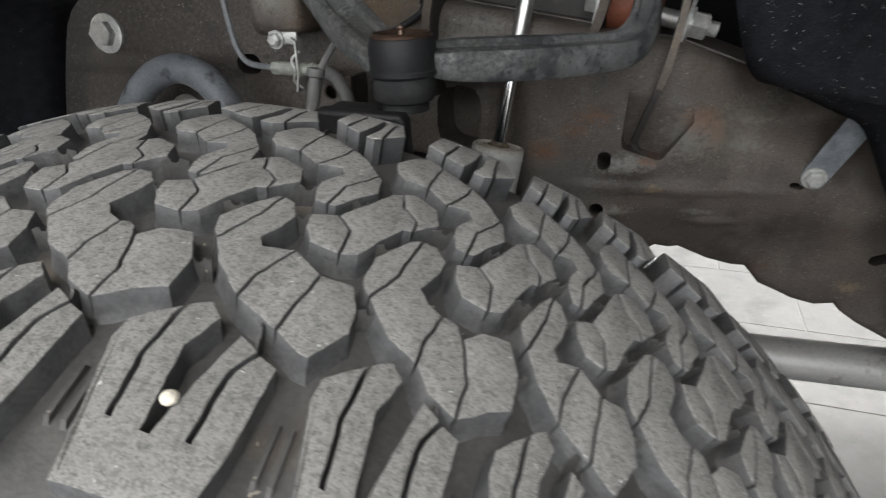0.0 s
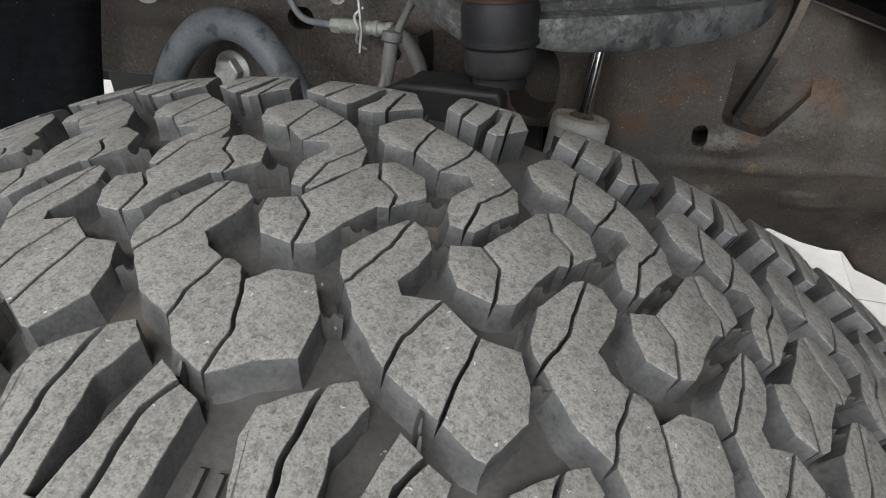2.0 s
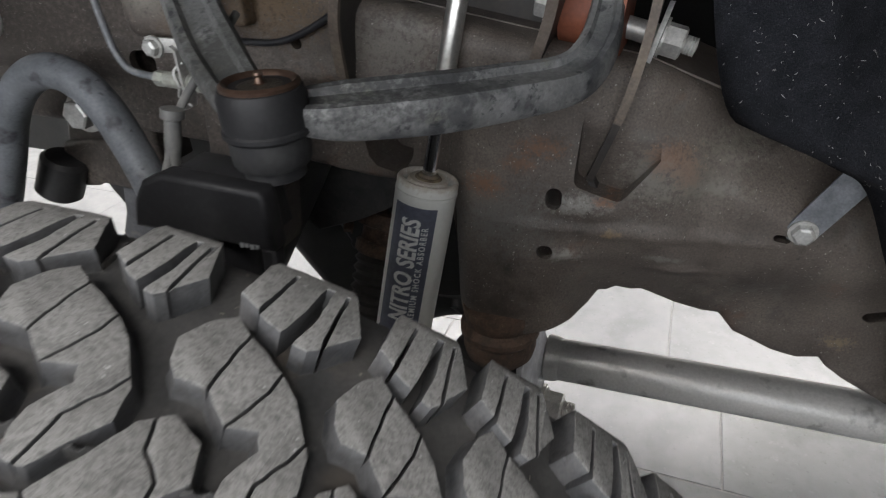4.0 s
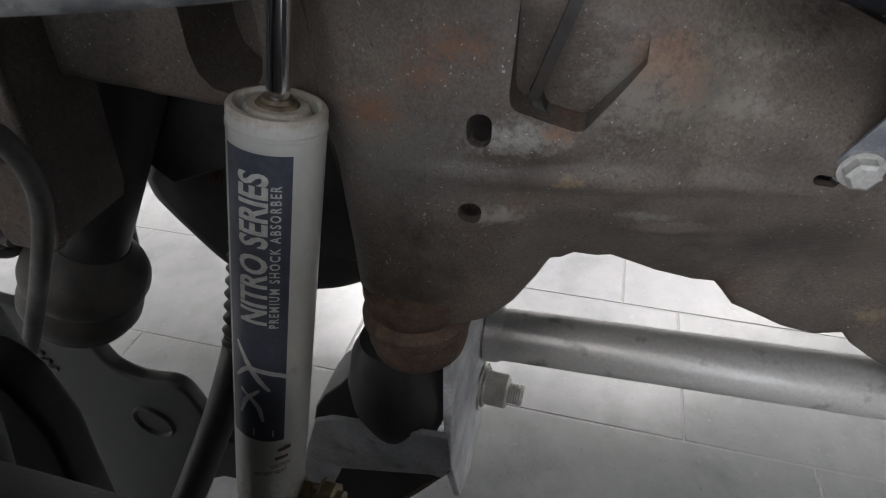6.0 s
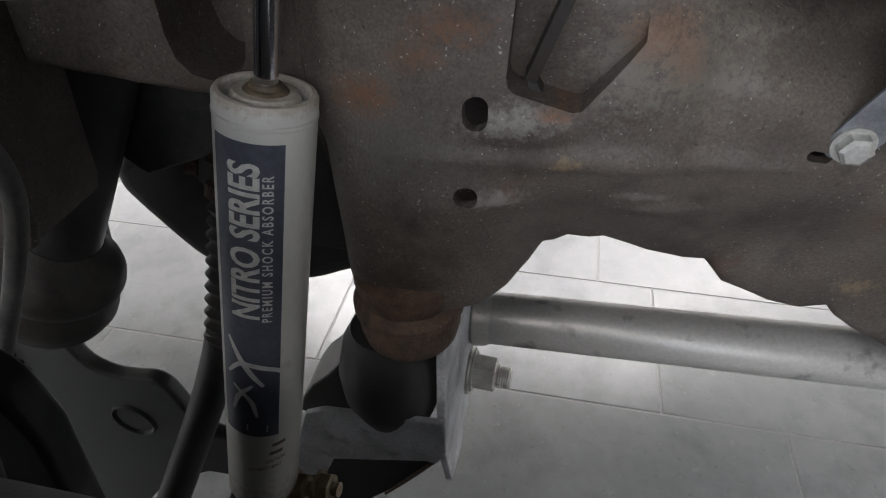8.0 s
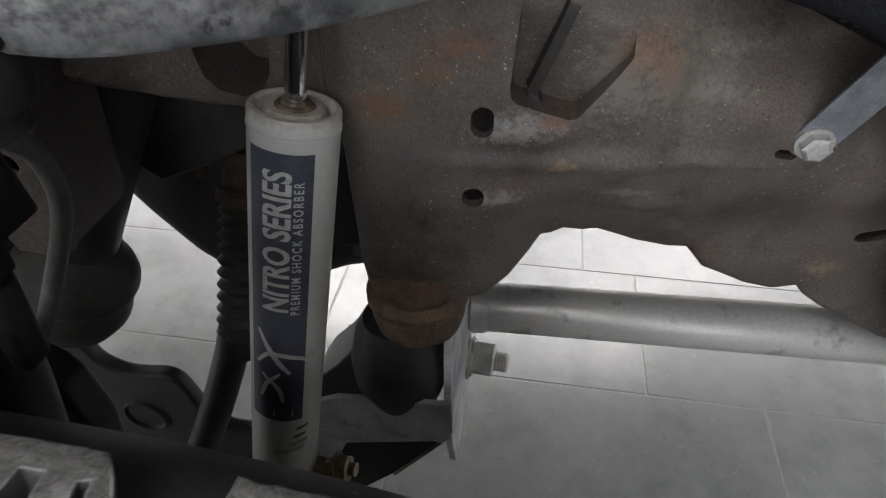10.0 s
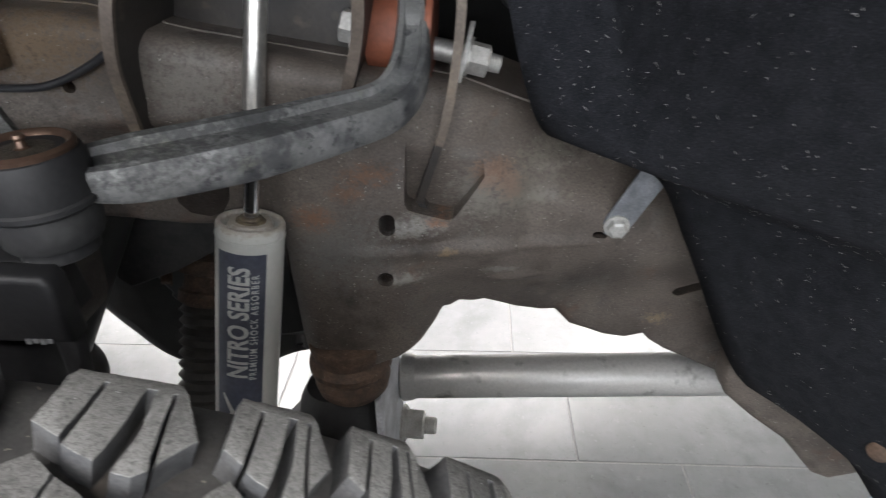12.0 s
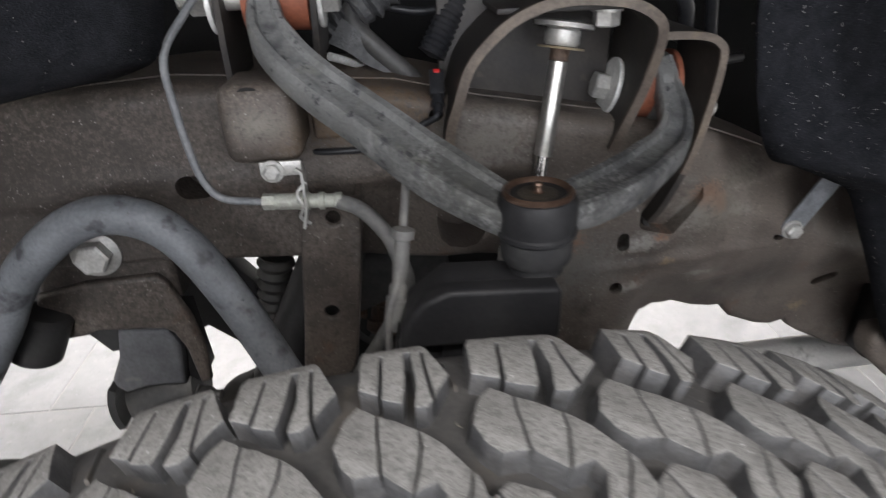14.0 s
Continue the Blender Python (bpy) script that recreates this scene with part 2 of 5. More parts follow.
HOSE = material("hose_rubber", (0.10, 0.10, 0.098), 0.6, second=(0.14, 0.138, 0.13), scale=60, bump=0.1)
DUSTBOOT = material("dusty_boot_rubber", (0.020, 0.020, 0.021), 0.7, second=(0.032, 0.032, 0.032), scale=60, bump=0.15, gloss=0.2)
BOOT = material("boot_rubber", (0.022, 0.021, 0.02), 0.6, second=(0.04, 0.037, 0.033), scale=60, bump=0.15)
PLASTIC = material("black_plastic", (0.018, 0.019, 0.022), 0.4, second=(0.028, 0.028, 0.03), scale=40, bump=0.15)
REDCLIP = material("red_clip", (0.5, 0.02, 0.02), 0.4, bump=0)
TORSION = material("torsion_bar_paint", (0.47, 0.465, 0.45), 0.38, metal=0.3, second=(0.46, 0.455, 0.44), scale=22, fine=350, bump=0.2, fine_amount=0.15,
                   third=(0.12, 0.112, 0.10), third_scale=34, third_at=0.60, layers=[((0.40, 0.395, 0.375), 18, 0.56, 0.14, 0.6), ((0.13, 0.10, 0.075), 60, 0.64, 0.1, 0.6)], specks=((0.5, 0.49, 0.46), 240, 0.12, 0.15))
TILE = material("floor_tile", (0.175, 0.181, 0.187), 0.36, rough_var=0.04, second=(0.215, 0.221, 0.228), scale=5, amount=1.2, fine=60, fine_amount=0.12, bump=0.04, gloss=0.35,
                layers=[((0.24, 0.246, 0.253), 4, 0.35, 0.45, 0.6), ((0.13, 0.134, 0.139), 30, 0.50, 0.3, 0.45), ((0.125, 0.130, 0.136), 7, 0.50, 0.18, 0.65), ((0.31, 0.317, 0.325), 55, 0.60, 0.1, 0.5), ((0.11, 0.114, 0.12), 90, 0.60, 0.08, 0.5)])
GROUT = material("grout", (0.24, 0.238, 0.235), 0.9, scale=60, bump=0.1)
WALL = material("wall_paint", (0.78, 0.77, 0.75), 0.8, second=(0.74, 0.73, 0.71), scale=3, bump=0.05)
PEBBLE = material("pebble_stone", (0.72, 0.68, 0.58), 0.7, second=(0.6, 0.56, 0.48), scale=200, bump=0.2)
BODY = material("body_paint", (0.02, 0.02, 0.022), 0.3, scale=4, bump=0)
COPPER = material("brown_cap", (0.13, 0.085, 0.062), 0.35, metal=0.7, second=(0.09, 0.055, 0.04), scale=90, bump=0.1)
GREASE = material("grease_dirt", (0.06, 0.045, 0.03), 0.5, second=(0.14, 0.11, 0.07), scale=150, fine=500, bump=0.5)


# ---- mesh helpers ----
def mesh_of(name, verts, faces, mat, smooth=False):
    me = bpy.data.meshes.new(name)
    me.from_pydata([tuple(v) for v in verts], [], faces)
    me.materials.append(mat)
    if smooth:
        me.polygons.foreach_set("use_smooth", [True] * len(me.polygons))
    me.update()
    return me


def finish(name, bm, mat, smooth=False, angle=40):
    me = bpy.data.meshes.new(name)
    bmesh.ops.recalc_face_normals(bm, faces=bm.faces[:])
    bm.to_mesh(me)
    bm.free()
    me.materials.append(mat)
    if smooth:
        me.polygons.foreach_set("use_smooth", [True] * len(me.polygons))
        me.set_sharp_from_angle(angle=radians(angle))
    return me


def part(name, data, parent, label="", m=None):
    ob = new(name, data)
    ob.parent = parent
    if m is not None:
        ob.matrix_basis = m
    if label:
        tagged(ob, label)
    return ob


def thing(name, label, category, data=None, group="", kind="", m=None):
    ob = new(name, data)
    if m is not None:
        ob.matrix_basis = m
    return tagged(ob, label, category, group, kind)


def aim(origin, direction, side=(0, 0, 1)):
    """A pose whose z axis is the direction."""
    z = Vector(direction).normalized()
    x = Vector(side).cross(z)
    if x.length < 1e-4:
        x = Vector((1, 0, 0)).cross(z)
    x.normalize()
    y = z.cross(x)
    m = Matrix((x, y, z)).transposed().to_4x4()
    m.translation = origin
    return m


def lathe(name, profile, mat, seg=32, m=None, smooth=True, angle=35):
    """Turns (radius, height) pairs about z; a radius of 0 closes the end."""
    bm = bmesh.new()
    rings = []
    for r, z in profile:
        if r <= 1e-6:
            rings.append([bm.verts.new((0, 0, z))])
        else:
            rings.append([bm.verts.new((r * math.cos(2 * math.pi * i / seg), r * math.sin(2 * math.pi * i / seg), z)) for i in range(seg)])
    for a, b in zip(rings, rings[1:]):
        for i in range(seg):
            j = (i + 1) % seg
            if len(a) == 1 and len(b) == 1:
                continue
            if len(a) == 1:
                bm.faces.new((a[0], b[i], b[j]))
            elif len(b) == 1:
                bm.faces.new((a[i], a[j], b[0]))
            else:
                bm.faces.new((a[i], a[j], b[j], b[i]))
    if m is not None:
        bm.transform(m)
    return finish(name, bm, mat, smooth, angle)


def hexagon(name, across, height, mat, m, washer=0.0, chamfer=0.0012):
    """A hexagon bolt head or nut with a chamfer and, if asked, a washer flange."""
    bm = bmesh.new()
    r = across / math.sqrt(3)
    low = 0.0018 if washer else 0.0

    def ring(rad, z, seg, turn=0.0):
        return [bm.verts.new((rad * math.cos(2 * math.pi * i / seg + turn), rad * math.sin(2 * math.pi * i / seg + turn), z)) for i in range(seg)]
    if washer:
        a, b = ring(washer, 0, 24), ring(washer, 0.0018, 24)
        for i in range(24):
            bm.faces.new((a[i], a[(i + 1) % 24], b[(i + 1) % 24], b[i]))
        bm.faces.new(b)
    a, b, c = ring(r, low, 6), ring(r, height - chamfer, 6), ring(r - chamfer * 1.6, height, 6)
    for p, q in ((a, b), (b, c)):
        for i in range(6):
            bm.faces.new((p[i], p[(i + 1) % 6], q[(i + 1) % 6], q[i]))
    bm.faces.new(c)
    bm.transform(m)
    return finish(name, bm, mat)


def spline(points, steps=8):
    """Catmull-Rom through the points."""
    p = [Vector(q) for q in points]
    p = [p[0] * 2 - p[1]] + p + [p[-1] * 2 - p[-2]]
    out = []
    for i in range(1, len(p) - 2):
        for s in range(steps):
            t = s / steps
            out.append(0.5 * (2 * p[i] + (p[i + 1] - p[i - 1]) * t + (2 * p[i - 1] - 5 * p[i] + 4 * p[i + 1] - p[i + 2]) * t * t
                              + (3 * p[i] - p[i - 1] - 3 * p[i + 1] + p[i + 2]) * t ** 3))
    return out + [p[-2]]


def sweep(name, points, profile, mat, steps=8, up=(0, 0, 1), scales=None, smooth=True, angle=40):
    """Carries a closed profile of (side, height) pairs along a curve."""
    path = spline(points, steps)
    bm = bmesh.new()
    rings = []
    for i, q in enumerate(path):
        way = (path[min(i + 1, len(path) - 1)] - path[max(i - 1, 0)]).normalized()
        side = way.cross(Vector(up)).normalized()
        top = side.cross(way)
        k = 1.0
        if scales:
            x = i / (len(path) - 1) * (len(scales) - 1)
            j = min(int(x), len(scales) - 2)
            k = scales[j] + (scales[j + 1] - scales[j]) * (x - j)
        rings.append([bm.verts.new(q + side * a * k + top * b * k) for a, b in profile])
    n = len(profile)
    for a, b in zip(rings, rings[1:]):
        for i in range(n):
            bm.faces.new((a[i], a[(i + 1) % n], b[(i + 1) % n], b[i]))
    bm.faces.new(rings[0])
    bm.faces.new(rings[-1])
    return finish(name, bm, mat, smooth, angle)


def circle(r, seg=16):
    return [(r * math.cos(2 * math.pi * i / seg), r * math.sin(2 * math.pi * i / seg)) for i in range(seg)]


def tube(name, points, r, mat, steps=8, seg=16, up=(0, 0, 1), scales=None):
    return sweep(name, points, circle(r, seg), mat, steps, up, scales)


def strip(name, path, y0, y1, thick, mat, rounded=0.0012):
    """Bent sheet metal: a line of (x, z) points with a thickness, drawn from y0 to y1; y0 and y1 may be lists."""
    n = len(path)
    lows = y0 if isinstance(y0, list) else [y0] * n
    highs = y1 if isinstance(y1, list) else [y1] * n
    bm = bmesh.new()
    rings = []
    for i, (x, z) in enumerate(path):
        a, b = path[max(i - 1, 0)], path[min(i + 1, n - 1)]
        t = Vector((b[0] - a[0], b[1] - a[1])).normalized()
        nx, nz = -t.y * thick / 2, t.x * thick / 2
        rings.append([bm.verts.new(v) for v in ((x + nx, lows[i], z + nz), (x + nx, highs[i], z + nz), (x - nx, highs[i], z - nz), (x - nx, lows[i], z - nz))])
    for a, b in zip(rings, rings[1:]):
        for i in range(4):
            bm.faces.new((a[i], a[(i + 1) % 4], b[(i + 1) % 4], b[i]))
    bm.faces.new(rings[0])
    bm.faces.new(rings[-1])
    if rounded:
        edges = [e for e in bm.edges if len(e.link_faces) == 2 and e.calc_face_angle(0) > 1.0]
        bmesh.ops.bevel(bm, geom=edges, offset=rounded, segments=2, affect="EDGES", profile=0.5, clamp_overlap=True)
    return finish(name, bm, mat, True, 35)


def plate(name, loops, thick, mat, m, bevel=0.001, res=2):
    """A flat plate from closed loops of (x, y): the first the outline, the others holes; thick along z."""
    cu = bpy.data.curves.new(name, "CURVE")
    cu.dimensions, cu.fill_mode = "2D", "BOTH"
    cu.extrude, cu.bevel_depth, cu.bevel_resolution, cu.offset = max(thick / 2 - bevel, 0.0001), bevel, res, -bevel
    for loop in loops:
        sp = cu.splines.new("POLY")
        sp.points.add(len(loop) - 1)
        for q, (x, y) in zip(sp.points, loop):
            q.co = (x, y, 0, 1)
        sp.use_cyclic_u = True
    ob = bpy.data.objects.new(name, cu)
    scene.collection.objects.link(ob)
    dg = bpy.context.evaluated_depsgraph_get()
    me = bpy.data.meshes.new_from_object(ob.evaluated_get(dg))
    bpy.data.objects.remove(ob)
    bpy.data.curves.remove(cu)
    me.transform(m)
    me.materials.clear()
    me.materials.append(mat)
    return me


def ring2(x, y, r, seg=20, stretch=(0, 0)):
    """A round or long hole as a loop."""
    out = []
    for i in range(seg):
        a = 2 * math.pi * i / seg
        c, s = math.cos(a), math.sin(a)
        k = 1 if c * stretch[0] + s * stretch[1] > 0 else -1
        out.append((x + r * c + k * stretch[0] / 2, y + r * s + k * stretch[1] / 2))
    return out


def box(name, lo, hi, mat, bevel=0.003, seg=2, m=None):
    bm = bmesh.new()
    bmesh.ops.create_cube(bm, size=1)
    for v in bm.verts:
        v.co = Vector([l + (h - l) * (c + 0.5) for l, h, c in zip(lo, hi, v.co)])
    if bevel:
        bmesh.ops.bevel(bm, geom=bm.verts[:] + bm.edges[:], offset=bevel, segments=seg, affect="EDGES", profile=0.5)
    if m is not None:
        bm.transform(m)
    return finish(name, bm, mat, True, 35)


def text_mesh(name, words, size, mat, width=None, bold=0.02, spacing=1.0):
    """Lettering as a flat mesh that starts at the origin and runs along x, stretched to the width."""
    cu = bpy.data.curves.new(name, "FONT")
    cu.body, cu.size, cu.resolution_u, cu.offset, cu.space_character = words, size, 3, size * bold, spacing
    ob = bpy.data.objects.new(name, cu)
    scene.collection.objects.link(ob)
    me = bpy.data.meshes.new_from_object(ob.evaluated_get(bpy.context.evaluated_depsgraph_get()))
    bpy.data.objects.remove(ob)
    bpy.data.curves.remove(cu)
    xs = [v.co.x for v in me.vertices]
    ys = [v.co.y for v in me.vertices]
    kx = width / (max(xs) - min(xs)) if width else 1
    ky = size / (max(ys) - min(ys))
    for v in me.vertices:
        v.co = ((v.co.x - min(xs)) * kx, (v.co.y - min(ys)) * ky, 0)
    bm = bmesh.new()
    bm.from_mesh(me)
    cuts = max(int(size / 0.0008), 1)
    for i in range(1, cuts):
        bmesh.ops.bisect_plane(bm, geom=bm.verts[:] + bm.edges[:] + bm.faces[:], plane_co=(0, size * i / cuts, 0), plane_no=(0, 1, 0))
    bm.to_mesh(me)
    bm.free()
    me.materials.clear()
    me.materials.append(mat)
    return me

# ---- the room ----
X0, X1, Y0, Y1 = -3.9, 3.9, -2.72, 3.93
floor = thing("floor", "grey stone-look tiled workshop floor", "floor", box("floor", (X0, Y0, -0.12), (X1, Y1, -0.0012), GROUT, 0), kind="structure")
thing("ceiling", "plain white workshop ceiling", "ceiling", box("ceiling", (X0, Y0, CEILING_Z), (X1, Y1, CEILING_Z + 0.1), WALL, 0), kind="structure")
for nm, lo, hi in (("wall_north", (X0, Y1, 0), (X1, Y1 + 0.12, CEILING_Z)), 
                   ("wall_east", (X1, Y0, 0), (X1 + 0.12, Y1, CEILING_Z)), ("wall_west", (X0 - 0.12, Y0, 0), (X0, Y1, CEILING_Z))):
    thing(nm, "plain white painted workshop wall", "wall", box(nm, lo, hi, WALL, 0), kind="structure")

south = [[(X0, 0), (X1, 0), (X1, CEILING_Z), (X0, CEILING_Z)], [(-2.05, 0.6), (-2.05, 2.9), (2.45, 2.9), (2.45, 0.6)]]
thing("wall_south", "plain white painted workshop wall with a wide window", "wall",
      plate("wall_south", south, 0.12, WALL, Matrix.Translation((0, Y0 - 0.06, 0)) @ Matrix.Rotation(radians(90), 4, "X"), 0.002), kind="structure")
window = thing("window_1", "wide white framed workshop window", "window", kind="structure")
for fx0, fx1, fz0, fz1 in ((-2.05, -1.99, 0.6, 2.9), (2.39, 2.45, 0.6, 2.9), (-1.99, 2.39, 0.6, 0.66), (-1.99, 2.39, 2.84, 2.9), (0.17, 0.23, 0.66, 2.84)):
    part("window_frame", box("window_frame", (fx0, Y0 - 0.10, fz0), (fx1, Y0 - 0.04, fz1), WALL, 0.004), window)


# ---- frame rail ----
def lookup(table, x):
    for (a, b), (c, d) in zip(table, table[1:]):
        if x <= c:
            return b + (d - b) * (x - a) / (c - a) if x > a else b
    return table[-1][1]


RAIL_LOW = [(-1.2, 0.735), (-0.23, 0.737), (-0.15, 0.733), (-0.07, 0.730), (-0.04, 0.714), (-0.01, 0.711), (0.025, 0.711), (0.050, 0.706), (0.0600, 0.700), (0.0610, 0.690), (0.0620, 0.616),
            (0.0680, 0.602), (0.0800, 0.593), (0.0900, 0.587), (0.1000, 0.5855), (0.1150, 0.589), (0.136, 0.597), (0.1596, 0.606), (0.1706, 0.617), (0.177, 0.629),
            (0.183, 0.628), (0.19, 0.634), (0.202, 0.632), (0.21, 0.634), (0.236, 0.621), (0.258, 0.615), (0.27, 0.615), (0.276, 0.608), (0.284, 0.598),
            (0.315, 0.584), (0.335, 0.579), (0.351, 0.581), (0.358, 0.573), (0.372, 0.563), (0.42, 0.539), (0.5, 0.516), (1.2, 0.486)]
RAIL_TOP = [(-1.2, 0.85), (-0.32, 0.867), (-0.2, 0.875), (-0.08, 0.866), (-0.04, 0.863), (0.02, 0.848), (0.11, 0.832), (0.19, 0.818), (0.25, 0.796), (0.29, 0.779),
            (0.36, 0.745), (0.45, 0.70), (0.6, 0.66), (1.2, 0.64)]


def smooth_step(a, b, x):
    t = min(max((x - a) / (b - a), 0), 1)
    return t * t * (3 - 2 * t)


def bump_at(x, z, cx, cz, rx, rz):
    d = ((x - cx) / rx) ** 2 + ((z - cz) / rz) ** 2
    return math.exp(-d * d)


POCKET = [(0.154, 0.740), (0.155, 0.735), (0.158, 0.7325), (0.183, 0.7245), (0.187, 0.725), (0.190, 0.729), (0.208, 0.757), (0.207, 0.775), (0.19, 0.80), (0.158, 0.80)]


# the wide opening behind the shock absorber
OPENING = [(-0.0125, 0.766), (-0.0135, 0.742), (-0.011, 0.730), (-0.004, 0.7225), (0.010, 0.7195), (0.020, 0.7225), (0.027, 0.733), (0.030, 0.750), (0.029, 0.766), (0.024, 0.776), (0.010, 0.780), (-0.006, 0.776)]


def rail_face(x, z, low, top):
    y = 0.500 + 0.13 * min(max(x - 0.12, 0), 0.25)
    y += (0.005 + 0.028 * smooth_step(0.140, 0.185, x)) * smooth_step(0.700, 0.61, z)
    y -= 0.003 * smooth_step(0.062, 0.085, x) * (1 - smooth_step(0.15, 0.19, x)) * (1 - smooth_step(0.67, 0.71, z))
    y += 0.020 * smooth_step(-0.075, -0.035, x) * (1 - smooth_step(0.035, 0.085, x)) * (1 - smooth_step(0.775, 0.80, z))
    if x < 0.078:
        y += (0.016 - math.sqrt(max(0.016 ** 2 - min(max(0.078 - x, 0), 0.016) ** 2, 0))) * (1 - smooth_step(0.690, 0.715, z))
    y -= 0.004 * bump_at(x, z, 0.214, 0.745, 0.022, 0.022)
    y -= 0.003 * bump_at(x, z, 0.20, 0.70, 0.09, 0.006)
    y -= 0.003 * bump_at(x, z, 0.165, 0.716, 0.02, 0.008)
    y -= 0.0025 * bump_at(x, z, 0.152, 0.677, 0.015, 0.005)
    y -= 0.003 * bump_at(x, z, 0.235, 0.668, 0.02, 0.004)
    y -= 0.004 * bump_at(x, z, 0.28, 0.76, 0.05, 0.006)
    y += 0.003 * bump_at(x, z, 0.245, 0.715, 0.012, 0.06)
    y -= 0.004 * bump_at(x, z, -0.25, 0.80, 0.3, 0.012)
    y += 0.0012 * (noise.noise(Vector((x * 14, z * 14, 3.1))) + 0.5 * noise.noise(Vector((x * 40, z * 40, 7.7))))
    # the upper edge leans back under the liner
    y += 0.040 * smooth_step(0.19, 0.27, x) * smooth_step(0.062, 0.004, top - z)
    for d, r in ((z - low, 0.006), (top - z, 0.014)):
        if d < r:
            y += r - math.sqrt(max(r * r - (r - max(d, 0)) ** 2, 0))
    return y


def rail_mesh():
    xs = sorted({round(v, 4) for v in [-1.2, -1.0, -0.8, -0.6] + [-0.45 + 0.005 * i for i in range(60)] + [-0.15 + 0.003 * i for i in range(67)]
                 + [0.05 + 0.0022 * i for i in range(150)] + [0.38 + 0.006 * i for i in range(30)] + [0.6, 0.8, 1.0, 1.2] + [p[0] for p in RAIL_LOW]})
    rows = [0, 0.006, 0.016, 0.03, 0.045] + [0.045 + 0.91 * (i + 1) / 60 for i in range(60)] + [0.97, 0.984, 0.994, 1.0]
    verts, faces = [], []
    n = len(rows)
    for x in xs:
        low, top = lookup(RAIL_LOW, x), lookup(RAIL_TOP, x)
        for f in rows:
            z = low + (top - low) * f
            verts.append((x, rail_face(x, z, low, top), z))
    back = len(verts)
    for x in xs:
        low, top = lookup(RAIL_LOW, x), lookup(RAIL_TOP, x)
        for f in rows:
            verts.append((x, 0.575 + 0.13 * min(max(x - 0.12, 0), 0.25), low + (top - low) * f))
    m = len(xs)
    for i in range(m - 1):
        for j in range(n - 1):
            a, b, c, d = i * n + j, (i + 1) * n + j, (i + 1) * n + j + 1, i * n + j + 1
            faces += [(a, b, c, d), (back + d, back + c, back + b, back + a)]
        faces += [(i * n, back + i * n, back + (i + 1) * n, (i + 1) * n), (i * n + n - 1, (i + 1) * n + n - 1, back + (i + 1) * n + n - 1, back + i * n + n - 1)]
    for j in range(n - 1):
        faces += [(j, j + 1, back + j + 1, back + j), ((m - 1) * n + j, back + (m - 1) * n + j, back + (m - 1) * n + j + 1, (m - 1) * n + j + 1)]
    return mesh_of("rail_body", verts, faces, RAIL, True)


HOLES = [(0.1415, 0.7230, 0.0057, (0, 0.005)), (0.138, 0.6795, 0.0055, (0.001, 0)), (0.379, 0.634, 0.006, (0.012, 0.007)), (-0.194, 0.799, 0.0095, (0.008, 0)),
         (-0.136, 0.862, 0.004, (0.006, 0)), (0.292, 0.706, 0.0025, (0.006, -0.001)),
         (0.03, 0.852, 0.004, (0.001, 0)), (-0.012, 0.842, 0.0045, (0.001, 0)), (-0.0494, 0.820, 0.0038, (0.001, 0))]


def drilled(me):
    """The rail with its holes cut through."""
    bm = bmesh.new()
    for x, z, r, st in HOLES:
        skin = rail_face(x, z, lookup(RAIL_LOW, x), lookup(RAIL_TOP, x)) + 0.006
        rings = []
        for y, k in ((0.40, 1.0), (skin, 1.0), (skin, 1.9), (skin + 0.045, 1.9)):
            rings.append([bm.verts.new((p, y, q)) for p, q in ring2(x, z, r * k, 24, st)])
        for a, b in zip(rings, rings[1:]):
            for i in range(24):
                bm.faces.new((a[i], a[(i + 1) % 24], b[(i + 1) % 24], b[i]))
        bm.faces.new(rings[0]), bm.faces.new(rings[-1])
    a = [bm.verts.new((p, 0.40, q)) for p, q in POCKET]
    b = [bm.verts.new((p, 0.528 - 0.40 * (q - 0.725), q)) for p, q in POCKET]
    for i in range(len(POCKET)):
        bm.faces.new((a[i], a[(i + 1) % len(POCKET)], b[(i + 1) % len(POCKET)], b[i]))
    bm.faces.new(a), bm.faces.new(b)
    a = [bm.verts.new((p, 0.40, q)) for p, q in OPENING]
    b = [bm.verts.new((p, 0.568, q)) for p, q in OPENING]
    for i in range(len(OPENING)):
        bm.faces.new((a[i], a[(i + 1) % len(OPENING)], b[(i + 1) % len(OPENING)], b[i]))
    bm.faces.new(a), bm.faces.new(b)
    cutter = new("cutter", finish("cutter", bm, RAIL))
    ob = new("blank", me)
    bm = bmesh.new()
    bm.from_mesh(me)
    bmesh.ops.recalc_face_normals(bm, faces=bm.faces[:])
    bm.to_mesh(me)
    bm.free()
    mod = ob.modifiers.new("holes", "BOOLEAN")
    mod.operation, mod.solver, mod.object = "DIFFERENCE", "EXACT", cutter
    out = bpy.data.meshes.new_from_object(ob.evaluated_get(bpy.context.evaluated_depsgraph_get()))
    bpy.data.objects.remove(ob)
    bpy.data.objects.remove(cutter)
    out.name = "rail_body"
    out.materials.clear()
    out.materials.append(RAIL)
    out.polygons.foreach_set("use_smooth", [True] * len(out.polygons))
    out.set_sharp_from_angle(angle=radians(45))
    return out


